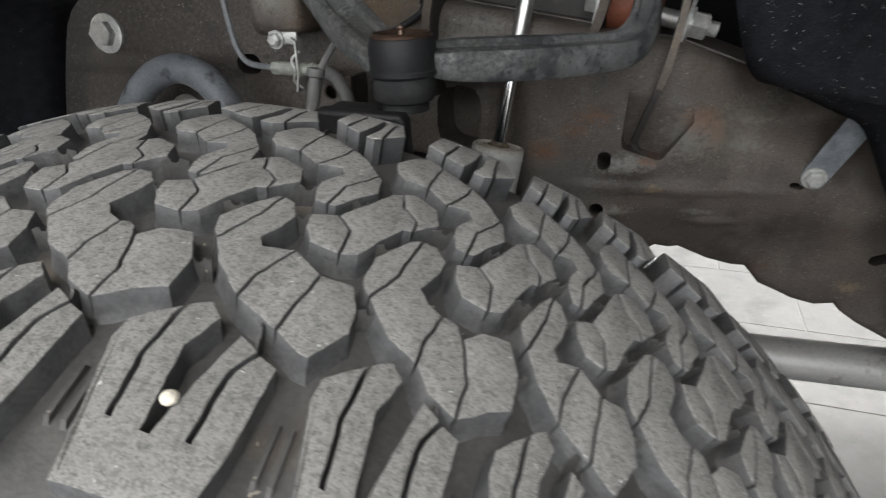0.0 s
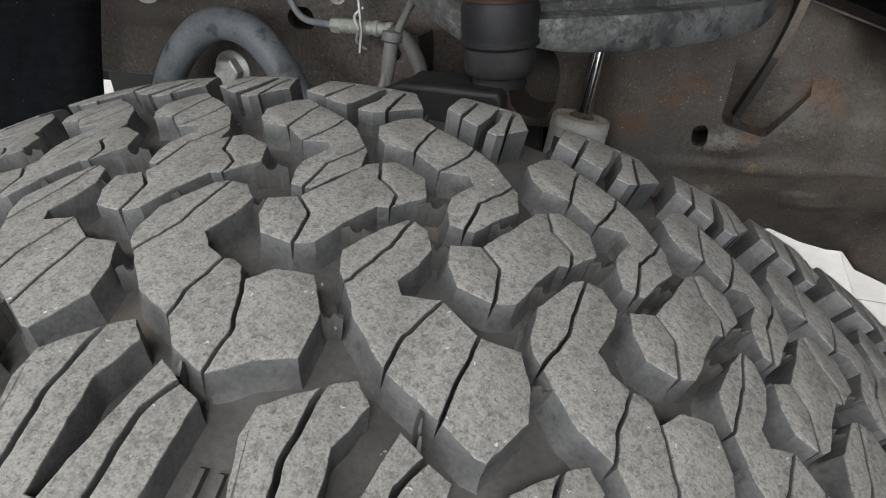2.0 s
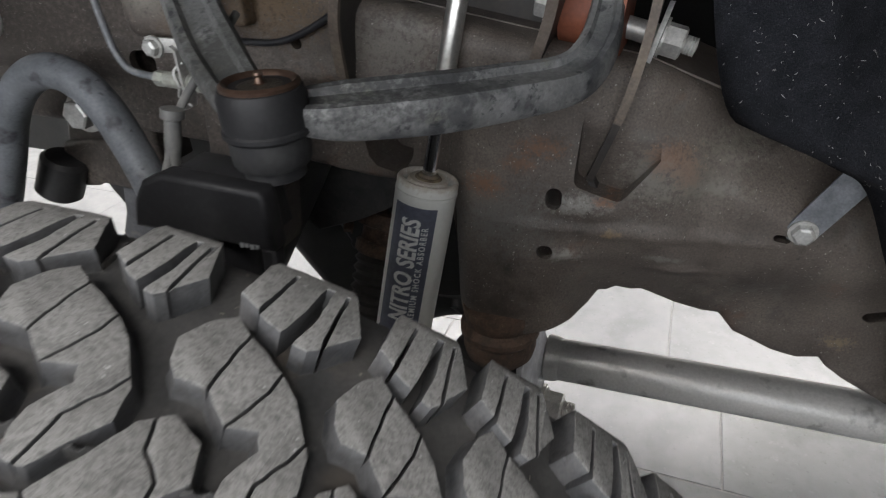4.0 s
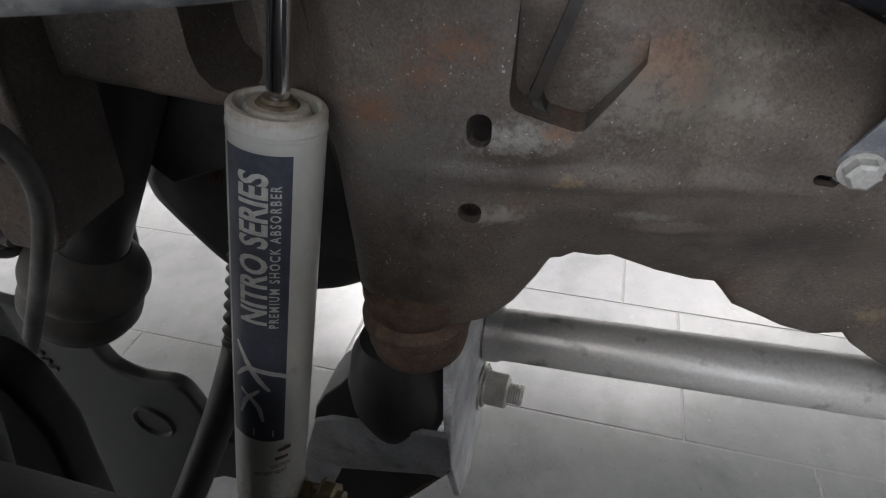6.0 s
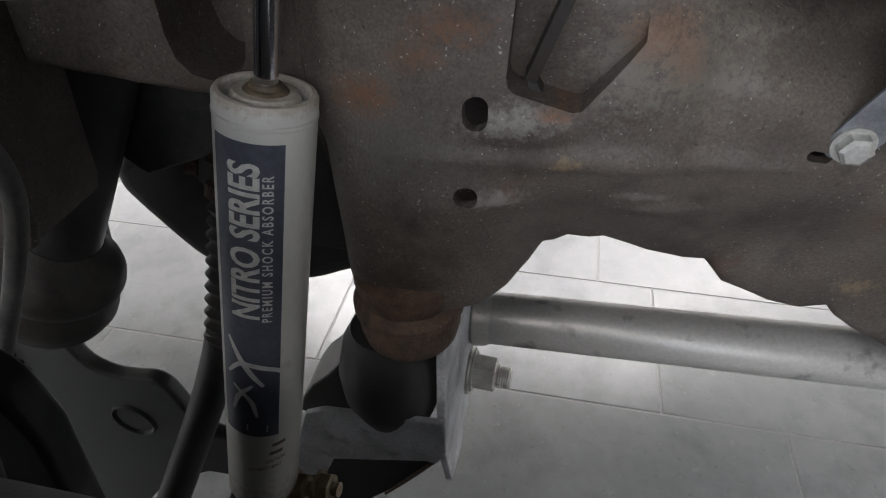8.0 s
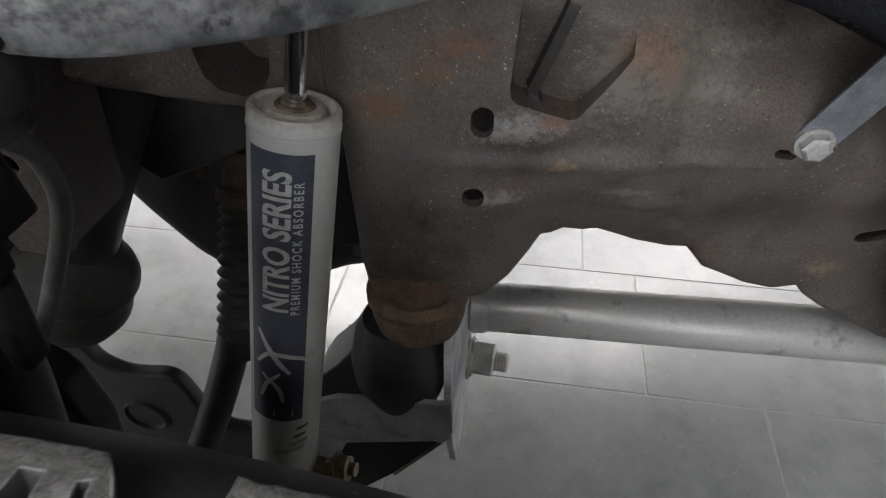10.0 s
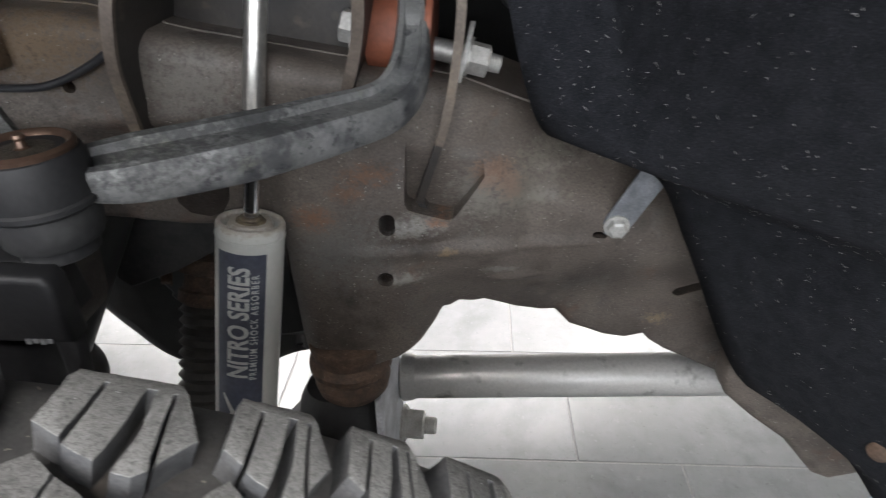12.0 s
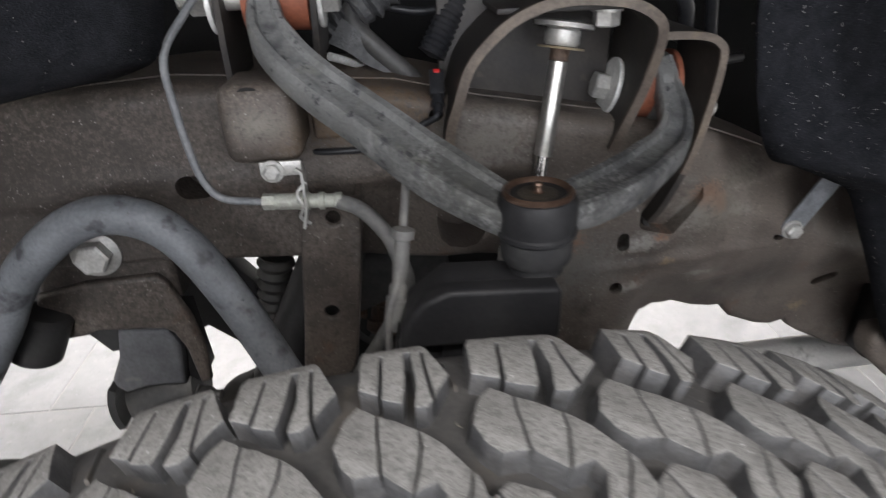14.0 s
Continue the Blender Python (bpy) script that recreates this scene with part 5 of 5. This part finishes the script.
part("ear", plate("ear", [[(-0.016, 0.395), (-0.011, 0.415), (0.000, 0.434), (0.017, 0.453), (0.043, 0.489), (0.075, 0.497), (0.075, 0.39), (0.03, 0.39)]], 0.05, BLACK, Matrix.Translation((0, 0.575, 0)) @ Matrix.Rotation(radians(90), 4, "X"), 0.002), pivot, "black pressed ear")
part("front_plate", plate("front_plate", [[(0.026, 0.484), (0.040, 0.492), (0.1263, 0.500), (0.128, 0.466), (0.121, 0.449), (0.112, 0.450), (0.040, 0.430), (0.030, 0.405), (-0.001, 0.389), (0.008, 0.43)]], 0.005, DUSTY, Matrix.Translation((0, 0.494, 0)) @ Matrix.Rotation(radians(90), 4, "X"), 0.001), pivot)
# flat black plate paints in the dark hollow below the front plate
part("lower_plate", plate("lower_plate", [[(0.124, 0.452), (0.112, 0.452), (0.040, 0.432), (0.030, 0.407), (-0.001, 0.391), (-0.012, 0.33), (0.04, 0.34), (0.076, 0.380)]], 0.004, PADRUBBER, Matrix.Translation((0, 0.501, 0)) @ Matrix.Rotation(radians(90), 4, "X"), 0.001), pivot, "recessed lower web, black for the dark hole under the bracket")
part("worn_edge", tube("worn_edge", [(0.123, 0.499, 0.448), (0.099, 0.499, 0.412), (0.075, 0.499, 0.378)], 0.0016, RUST, 4, 8), pivot, "rusty worn lower edge")
nutm = aim((0.126, 0.606, 0.417), (1, -0.05, -0.02))
through_bolt = thing("bracket_bolt", "pale zinc through bolt and nut on the lower arm bracket", "bolt")
part("washer", lathe("washer", [(0, 0), (0.0215, 0), (0.0215, 0.0025), (0, 0.003)], ZINC, 32, nutm), through_bolt)
part("nut", hexagon("nut", 0.028, 0.021, ZINC, nutm @ Matrix.Translation((0, 0, 0.003)), 0.0185), through_bolt)
part("thread", lathe("thread", [(0.0088 + 0.0007 * (i % 2), 0.023 + 0.0011 * i) for i in range(12)] + [(0.008, 0.037), (0, 0.0375)], ZINC, 24, nutm), through_bolt)
part("head", hexagon("head", 0.028, 0.016, BLACK, aim((0.012, 0.630, 0.392), (-1, 0, 0))), through_bolt)
bar = thing("torsion_bar", "dusty pale grey steel torsion bar under the rail", "torsion bar")
part("bar", lathe("bar", [(0, 0), (0.0225, 0), (0.0225, 1.5), (0, 1.5)], TORSION, 48, aim((0.128, 0.622, 0.4705), (1, 0.0, 0.043))), bar)
part("end_collar", lathe("end_collar", [(0.0235, 0.0), (0.0255, 0.002), (0.0245, 0.012), (0.0225, 0.016)], TORSION, 40, aim((0.126, 0.622, 0.4705), (1, 0.0, 0.043))), bar)

# ---- cables above the rail ----
harness = thing("wiring_harness", "black corrugated wiring conduit with a plug", "cable")
cm0 = aim((0.030, 0.565, 0.945), (-0.046, -0.02, -0.078))
part("conduit", lathe("conduit", [(0, 0)] + [(0.0100 + (0.0012 if i % 2 else -0.0004), 0.0022 * i) for i in range(38)] + [(0, 0.084)], PLASTIC, 20, cm0), harness, "ribbed black conduit")
cm1 = aim((-0.0090, 0.5170, 0.8680), (-0.0015, -0.022, -0.020))
part("plug", box("plug", (-0.0055, -0.0045, -0.002), (0.0055, 0.0045, 0.020), PLASTIC, 0.002, 2, cm1), harness, "black plug")
part("plug_clip", box("plug_clip", (-0.0025, -0.0052, -0.001), (0.0025, 0.0052, 0.0025), REDCLIP, 0.0005, 1, cm1), harness, "red locking clip")
part("plug_nose", lathe("plug_nose", [(0, 0.019), (0.0042, 0.019), (0.0042, 0.024), (0.0050, 0.0245), (0.0050, 0.0275), (0.0036, 0.028), (0.0032, 0.034), (0, 0.034)], PLASTIC, 16, cm1), harness)
part("lead", tube("lead", [(-0.0108, 0.4935, 0.8460), (-0.0125, 0.4910, 0.8430), (-0.0220, 0.4930, 0.8375), (-0.034, 0.4935, 0.8315), (-0.047, 0.4940, 0.8260), (-0.064, 0.4945, 0.8215), (-0.085, 0.4960, 0.8205), (-0.100, 0.5000, 0.820), (-0.115, 0.512, 0.82)], 0.0024, PLASTIC, 8, 10), harness, "black sensor lead")
wrapc = thing("taped_cable", "cable wrapped in grey cloth tape", "cable")
part("cable", tube("cable", [(-0.035, 0.575, 0.935), (-0.066, 0.566, 0.912), (-0.069, 0.560, 0.900), (-0.052, 0.555, 0.882), (-0.030, 0.552, 0.862), (-0.02, 0.56, 0.85)], 0.0075, DARKMETAL, 8, 14), wrapc)
tape_m = aim((-0.088, 0.566, 0.892), (0.040, 0.006, 0.026))
part("tape_wrap", lathe("tape_wrap", [(0, 0.0)] + [(0.0125 + 0.0022 * math.sin(2.3 * i) + 0.0012 * math.sin(5.1 * i), 0.0016 + 0.0028 * i) for i in range(22)] + [(0, 0.064)], TAPE, 14, tape_m, True, 20), wrapc, "crumpled dark grey cloth tape")
flap = spline([(-0.083, 0.553, 0.896), (-0.070, 0.549, 0.888), (-0.058, 0.552, 0.876), (-0.045, 0.549, 0.868), (-0.031, 0.551, 0.857)], 5)
part("tape_flap", mesh_of("tape_flap", [q + Vector((0.55, 0.1, 0.8)) * k for n, q in enumerate(flap) for k in (0.012 * (1 - 0.75 * n / len(flap)), -0.010 * (1 - 0.75 * n / len(flap)))],
                          [(2 * n, 2 * n + 2, 2 * n + 3, 2 * n + 1) for n in range(len(flap) - 1)], TAPE, True), wrapc, "loose end of the cloth tape")
stay = thing("steel_stay", "short pale zinc rod behind the front pivot bracket", "rod")
part("rod", tube("rod", [(-0.088, 0.545, 0.8795), (-0.075, 0.560, 0.872), (-0.062, 0.585, 0.862)], 0.0032, WHITEZINC, 4, 12), stay)
for zz in (0.905, 0.922):
    hl = thing("engine_hose", "thin black engine hose", "hose", group="engine hoses")
    part("hose", tube("hose", [(-0.11, 0.60, zz - 0.01), (-0.06, 0.60, zz + 0.004), (-0.01, 0.60, zz - 0.003), (0.06, 0.61, zz + 0.01)], 0.0032, PLASTIC, 8, 10), hl)
for k, pts in enumerate(([(0.150, 0.60, 0.935), (0.185, 0.585, 0.920), (0.205, 0.585, 0.900), (0.215, 0.60, 0.87)], [(0.175, 0.60, 0.95), (0.20, 0.59, 0.945), (0.225, 0.59, 0.92), (0.24, 0.60, 0.86)],
                         [(0.19, 0.60, 0.88), (0.215, 0.59, 0.865), (0.23, 0.59, 0.85), (0.27, 0.60, 0.85)])):
    hl = thing("engine_hose", "black rubber engine hose", "hose", group="engine hoses")
    part("hose", tube("hose", pts, 0.0062 - 0.001 * k, PLASTIC, 8, 14), hl)
    part("clamp", lathe("clamp", [(0.0075, 0), (0.008, 0.001), (0.008, 0.007), (0.0075, 0.008)], DARKMETAL, 20, aim(pts[1], Vector(pts[2]) - Vector(pts[1]))), hl)

# ---- stabiliser bar with its mounts ----
sway = thing("stabiliser_bar", "thick curved grey stabiliser bar with worn paint", "stabiliser bar")
part("bar", tube("bar", [(-0.460, 0.475, 0.59), (-0.392, 0.462, 0.650), (-0.343, 0.456, 0.711), (-0.316, 0.455, 0.7525), (-0.286, 0.45, 0.781), (-0.258, 0.45, 0.798), (-0.232, 0.45, 0.8015), (-0.207, 0.449, 0.792), (-0.187, 0.447, 0.770), (-0.166, 0.442, 0.732), (-0.146, 0.434, 0.690), (-0.124, 0.424, 0.640), (-0.10, 0.41, 0.58)], 0.0135, BAR, 8, 24), sway)
boot2 = thing("axle_boot", "ribbed dark rubber axle boot", "boot")
part("boot", lathe("boot", [(0, 0), (0.017, 0)] + [(0.0165 + (0.0028 if i % 2 else -0.0008) - 0.0003 * i, 0.006 * i + 0.003) for i in range(14)] + [(0.0125, 0.09), (0.0125, 0.2), (0, 0.2)], BOOT, 28, aim((-0.169, 0.60, 0.685), (-0.022, 0.0, -0.105))), boot2)
cross = thing("crossmember", "black steel crossmember behind the stabiliser bar", "crossmember")
part("web", plate("web", [[(-0.36, 0.76), (-0.225, 0.76), (-0.225, 0.668), (-0.204, 0.640), (-0.196, 0.60), (-0.207, 0.553), (-0.214, 0.548), (-0.262, 0.590), (-0.30, 0.57), (-0.33, 0.66)]], 0.03, BLACK, Matrix.Translation((0, 0.64, 0)) @ Matrix.Rotation(radians(90), 4, "X"), 0.004), cross)
part("side_web", plate("side_web", [[(-0.64, 0.615), (-0.43, 0.615), (-0.352, 0.665), (-0.352, 0.78), (-0.64, 0.78)]], 0.02, BLACK, Matrix.Translation((0, 0.665, 0)) @ Matrix.Rotation(radians(90), 4, "X"), 0.003), cross)
part("end_bushing", lathe("end_bushing", [(0, -0.022), (0.018, -0.022), (0.022, -0.018), (0.022, 0.018), (0.018, 0.022), (0, 0.022)], BLACK, 32, aim((-0.352, 0.505, 0.675), (0.5, 0.2, 1))), sway, "black rubber bushing")
mount = thing("front_mount", "rusty brown front bracket with a black rubber mount", "bracket")
flat_xz = Matrix.Rotation(radians(90), 4, "X")
part("upper_shell", plate("upper_shell", [[(-0.356, 0.684), (-0.350, 0.712), (-0.335, 0.745), (-0.315, 0.772), (-0.250, 0.772), (-0.236, 0.745), (-0.236, 0.690), (-0.345, 0.690)]], 0.046, RAIL,
                          Matrix.Translation((0, 0.546, 0)) @ flat_xz, 0.005, 3), mount)
part("bracket", plate("bracket", [[(-0.356, 0.690), (-0.349, 0.706), (-0.310, 0.714), (-0.250, 0.717), (-0.243, 0.709), (-0.231, 0.674), (-0.226, 0.640), (-0.228, 0.604), (-0.238, 0.601), (-0.242, 0.640), (-0.249, 0.658), (-0.256, 0.6635), (-0.312, 0.6665),
                                   (-0.321, 0.6625), (-0.338, 0.660)]], 0.010, RAIL, Matrix.Translation((0, 0.520, 0)) @ flat_xz, 0.004, 3), mount, "brown pressed bracket lip")
# this web's black also carries the shade behind the bracket lip
part("inner_web", plate("inner_web", [[(-0.344, 0.672), (-0.240, 0.672), (-0.236, 0.600), (-0.250, 0.585), (-0.298, 0.640), (-0.306, 0.630), (-0.319, 0.627), (-0.334, 0.648)]], 0.020, BLACK, Matrix.Translation((0, 0.548, 0)) @ flat_xz, 0.003), mount, "inner web coloured black for the shade behind the lip")
part("rubber_block", plate("rubber_block", [[(-0.3005, 0.6595), (-0.2575, 0.6575), (-0.2515, 0.638), (-0.256, 0.594), (-0.273, 0.5955), (-0.292, 0.5945), (-0.311, 0.589), (-0.319, 0.597), (-0.3205, 0.605), (-0.3075, 0.630)]], 0.044, BLOCK,
                           Matrix.Translation((0, 0.546, 0)) @ flat_xz, 0.004, 3), mount, "dusty dark grey rubber block")
part("clamp_tongue", sweep("clamp_tongue", [(-0.321, 0.531, 0.598), (-0.326, 0.532, 0.582), (-0.328, 0.533, 0.563), (-0.3255, 0.534, 0.549)], [(-0.0035, -0.012), (0.0035, -0.012), (0.0035, 0.012), (-0.0035, 0.012)], BLACK, 6, (0, 1, 0)), mount, "black clamp tongue")
part("clamp", lathe("clamp", [(0.0, -0.032), (0.026, -0.032), (0.028, -0.028), (0.028, 0.028), (0.026, 0.032), (0, 0.032)], DARKMETAL, 32, aim((-0.285, 0.552, 0.568), (1, 0, 0.1))), mount, "dark round clamp")
part("side_bolt", hexagon("side_bolt", 0.014, 0.014, DARKMETAL, aim((-0.250, 0.532, 0.5745), (1, -0.1, 0)), 0.010), mount)
part("bolt_tip", lathe("bolt_tip", [(0, 0.012), (0.0045, 0.012), (0.0045, 0.022), (0, 0.0225)], DARKMETAL, 16, aim((-0.250, 0.532, 0.5745), (1, -0.1, 0))), mount)
mb = aim((-0.2805, 0.500, 0.7495), (0.08, -1, 0.03))
mc = aim((-0.362, 0.4985, 0.8275), (0.05, -1, 0.05))
cbolt = thing("mount_bolt", "pale grey flanged bolt in the rail's front end", "bolt")
part("washer", lathe("washer", [(0, 0), (0.0195, 0), (0.0195, 0.003), (0.0165, 0.0042), (0, 0.0045)], ZINC, 40, mc), cbolt)
part("head", hexagon("head", 0.023, 0.013, ZINC, mc), cbolt)
mbolt = thing("mount_bolt", "large grey flanged hexagon bolt in the chassis rail", "bolt")
part("washer", lathe("washer", [(0, 0), (0.0185, 0), (0.0185, 0.003), (0.0165, 0.0042), (0, 0.0045)], ZINC, 40, mb), mbolt)
part("head", hexagon("head", 0.023, 0.015, ZINC, mb), mbolt)

# ---- strap ----
strap = thing("liner_strap", "galvanised steel strap bolted to the rail, holding the liner", "bracket")
strap_loop = [(-0.010, -0.006), (-0.004, -0.0105), (0.004, -0.0105), (0.075, -0.0115), (0.075, 0.0095), (0.004, 0.0095), (-0.004, 0.0095), (-0.0095, 0.004)]
strap_m = Matrix.Translation((0.302, 0.5235, 0.7135)) @ Matrix(((0.42, -0.907, 0, 0), (-0.10, -0.046, -1, 0), (0.907, 0.42, -0.11, 0), (0, 0, 0, 1)))
part("strap", plate("strap", [strap_loop], 0.002, GALVANISED, strap_m, 0.0004), strap)
part("bolt", hexagon("bolt", 0.0125, 0.008, ZINC, aim((0.3025, 0.5225, 0.7135), (0, -1, -0.1)), 0.009), strap)


# ---- liners ----
def liner(name, rows, cols, wave):
    verts, faces = [], []
    a = spline([r[0] for r in rows], 5)
    b = spline([r[1] for r in rows], 5)
    fold = 4 / cols
    for i, (p, q) in enumerate(zip(a, b)):
        for j in range(cols + 1):
            w = j / cols
            k = smooth_step(0.79, 0.88, p.z) * smooth_step(0.19, 0.212, p.x) if wave > 0 else 0.0
            crease = p.lerp(q, fold) + (p + Vector((0.058, 0.006, -0.012)) - p.lerp(q, fold)) * k
            v = p.lerp(crease, w / fold) if w < fold else crease.lerp(q, (w - fold) / (1 - fold))
            v += Vector((0.07, 0, 0)) * (4 * w * (1 - w)) * wave * (1 - k if w <= fold else 1 - k * (1 - w) / (1 - fold))
            v += Vector((0.006 * noise.noise(v * 9), 0.003 * noise.noise(v * 17 + Vector((5, 1, 2))), 0.006 * noise.noise(v * 11 + Vector((1, 9, 4)))))
            verts.append(v)
    n = cols + 1
    for i in range(len(a) - 1):
        for j in range(cols):
            faces.append((i * n + j, i * n + j + 1, (i + 1) * n + j + 1, (i + 1) * n + j))
    me = mesh_of(name, verts, faces, FELT, True)
    bm = bmesh.new()
    bm.from_mesh(me)
    bmesh.ops.solidify(bm, geom=bm.faces[:], thickness=0.004)
    bm.to_mesh(me)
    bm.free()
    me.polygons.foreach_set("use_smooth", [True] * len(me.polygons))
    return me


REAR = [((-0.30, 0.50, 1.10), (-0.30, -0.05, 1.30)), ((-0.1, 0.52, 1.13), (-0.1, -0.05, 1.34)), ((0.1, 0.52, 1.10), (0.10, -0.05, 1.33)), ((0.205, 0.510, 1.0), (0.30, -0.05, 1.24)), ((0.212, 0.495, 0.93), (0.42, -0.05, 1.10)), ((0.2155, 0.49, 0.882), (0.46, -0.05, 0.96)),
        ((0.229, 0.49, 0.832), (0.46, -0.05, 0.86)), ((0.243, 0.49, 0.801), (0.50, -0.05, 0.80)), ((0.264, 0.49, 0.795), (0.51, -0.05, 0.78)), ((0.302, 0.49, 0.779), (0.52, -0.05, 0.765)),
        ((0.321, 0.49, 0.764), (0.53, -0.05, 0.75)), ((0.347, 0.49, 0.708), (0.55, -0.05, 0.68)), ((0.400, 0.49, 0.605), (0.58, -0.05, 0.57)), ((0.449, 0.49, 0.574), (0.62, -0.05, 0.50)), ((0.497, 0.49, 0.534), (0.66, -0.05, 0.43)), ((0.539, 0.49, 0.475), (0.70, -0.05, 0.36))]
FRONT = [((-0.165, 0.47, 1.02), (-0.32, -0.05, 1.28)), ((-0.176, 0.455, 0.915), (-0.40, -0.05, 1.10)), ((-0.198, 0.45, 0.893), (-0.44, -0.05, 0.98)), ((-0.243, 0.45, 0.885), (-0.45, -0.05, 0.88)), ((-0.30, 0.45, 0.875), (-0.50, -0.05, 0.82)),
         ((-0.37, 0.46, 0.84), (-0.54, -0.05, 0.75)), ((-0.42, 0.47, 0.75), (-0.58, -0.05, 0.68)), ((-0.46, 0.48, 0.64), (-0.60, -0.05, 0.60))]
rear_mesh, front_mesh = liner("felt", REAR, 36, 1.0), liner("felt", FRONT, 20, -0.6)
rear_liner = thing("wheel_arch_liner", "black felt wheel arch liner speckled with white lint", "liner", group="wheel arch liners")
part("felt", rear_mesh, rear_liner)
clip_m = aim((0.447, 0.402, 0.626), (-0.75, -0.62, 0.15))
part("push_clip", lathe("push_clip", [(0.0, 0.0), (0.0062, 0.0), (0.0062, 0.0015), (0.004, 0.0025), (0, 0.0028)], RUST, 20, clip_m), rear_liner, "rusty brown push clip")
front_liner = thing("wheel_arch_liner", "black felt front wheel arch liner with a seam", "liner", group="wheel arch liners")
part("felt", front_mesh, front_liner)


def lint(me, count, seed):
    """Short pale fibres lying on the felt."""
    rnd = random.Random(seed)
    faces_in = [p for p in me.polygons if p.area > 1e-7]
    verts, faces = [], []
    while len(faces) < count:
        p = rnd.choice(faces_in)
        c, nrm = Vector(p.center), Vector(p.normal)
        if nrm.y > 0.2 or nrm.x > 0.3 and c.x > 0 or c.y < 0.15:
            continue
        c += Vector((rnd.uniform(-1, 1), rnd.uniform(-1, 1), rnd.uniform(-1, 1))) * 0.004
        c -= nrm * (c - Vector(p.center)).dot(nrm)
        along = nrm.cross(Vector((rnd.uniform(-1, 1), rnd.uniform(-1, 1), rnd.uniform(-1, 1)))).normalized()
        side, long, wide = nrm.cross(along), rnd.choice((0.0004, 0.0005, 0.0007, 0.0014)) * rnd.uniform(0.7, 1.2), rnd.uniform(0.00012, 0.00028)
        bend = side * rnd.uniform(-0.6, 0.6) * long
        k = len(verts)
        for q, w in ((-along * long, wide * 0.4), (bend, wide), (along * long, wide * 0.4)):
            verts += [c + q + side * w + nrm * 0.0006, c + q - side * w + nrm * 0.0007]
        faces += [(k, k + 1, k + 3, k + 2), (k + 2, k + 3, k + 5, k + 4)]
    return mesh_of("lint", verts, faces, LINT)


tagged(part("lint", lint(rear_mesh, 4400, 5), rear_liner), "pale lint fibres", kind="stuff")
tagged(part("lint", lint(front_mesh, 500, 6), front_liner), "pale lint fibres", kind="stuff")
tab = thing("body_mount", "rusty brown curved body mount below the liner", "bracket")
flange_line = [(0.398, 0.606), (0.397, 0.584), (0.402, 0.573), (0.427, 0.550), (0.460, 0.524), (0.482, 0.498), (0.494, 0.484), (0.508, 0.478), (0.536, 0.488), (0.575, 0.50), (0.575, 0.56), (0.46, 0.61)]
part("shell", plate("shell", [flange_line], 0.03, RAIL, Matrix.Translation((0, 0.512, 0)) @ Matrix.Rotation(radians(90), 4, "X"), 0.008, 4), tab)
part("gusset", plate("gusset", [[(0.43, 0.62), (0.43, 0.545), (0.50, 0.505), (0.60, 0.50), (0.60, 0.60)]], 0.04, BLACK, Matrix.Translation((0, 0.555, 0)) @ Matrix.Rotation(radians(90), 4, "X"), 0.004), tab, "black gusset behind the mount")

# ---- body shell that closes the wheel well ----
shell = thing("vehicle_body", "dark painted truck body above the wheel well", "vehicle")
arc = [(-0.037 + 0.66 * math.cos(radians(a)), 0.44 + 0.90 * math.sin(radians(a))) for a in range(178, 0, -6)]
fender = [(-1.1, 0.60)] + [p for p in arc if p[1] > 0.60] + [(1.6, 0.60), (1.6, 1.55), (-0.9, 1.50), (-1.1, 1.3)]
part("fender", plate("fender", [fender], 0.02, BODY, Matrix.Translation((0, -0.065, 0)) @ Matrix.Rotation(radians(90), 4, "X"), 0.004), shell)
part("fender", plate("fender", [fender], 0.02, BODY, Matrix.Translation((0, 1.66, 0)) @ Matrix.Rotation(radians(90), 4, "X"), 0.004), shell)
part("hood", box("hood", (-1.1, -0.06, 1.50), (1.6, 1.66, 1.56), BODY, 0.02), shell)
part("engine_bay", box("engine_bay", (-0.9, 0.90, 0.72), (1.5, 1.0, 1.5), BAY, 0.02), shell, "near-black panel for the unlit depth of the engine bay")
# unseen box, added to keep rear lamp light off torsion bar and near floor
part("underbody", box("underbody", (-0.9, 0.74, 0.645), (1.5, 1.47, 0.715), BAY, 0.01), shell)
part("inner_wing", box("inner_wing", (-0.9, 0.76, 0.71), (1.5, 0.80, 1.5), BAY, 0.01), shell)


# ---- floor tiles ----
def tile_mesh(w, d):
    bm = bmesh.new()
    bmesh.ops.create_cube(bm, size=1)
    for v in bm.verts:
        v.co = ((v.co.x) * w, v.co.y * d, (v.co.z - 0.5) * 0.010)
    top = [e for e in bm.edges if all(v.co.z > -0.001 for v in e.verts)]
    bmesh.ops.bevel(bm, geom=top, offset=0.0012, segments=1, affect="EDGES", profile=0.5)
    return finish("tile", bm, TILE)


TW, TD, JOINT = 0.60, 0.302, 0.003
whole = tile_mesh(TW - JOINT, TD - JOINT)
row_y, k = 0.906 - 12 * TD, 0
while row_y < Y1 - 0.02:
    start = (0.40, 0.19, 0.59)[(k - 12) % 3] if k != 13 else 0.294
    x = X0 + (start - X0) % TW - TW
    while x < X1:
        lo, hi = max(x, X0), min(x + TW, X1)
        if hi - lo > 0.05:
            me = whole if hi - lo > TW - 0.001 else tile_mesh(hi - lo - JOINT, TD - JOINT)
            part("tile", me, floor, m=Matrix.Translation(((lo + hi) / 2, row_y + TD / 2, 0)))
        x += TW
    row_y += TD
    k += 1
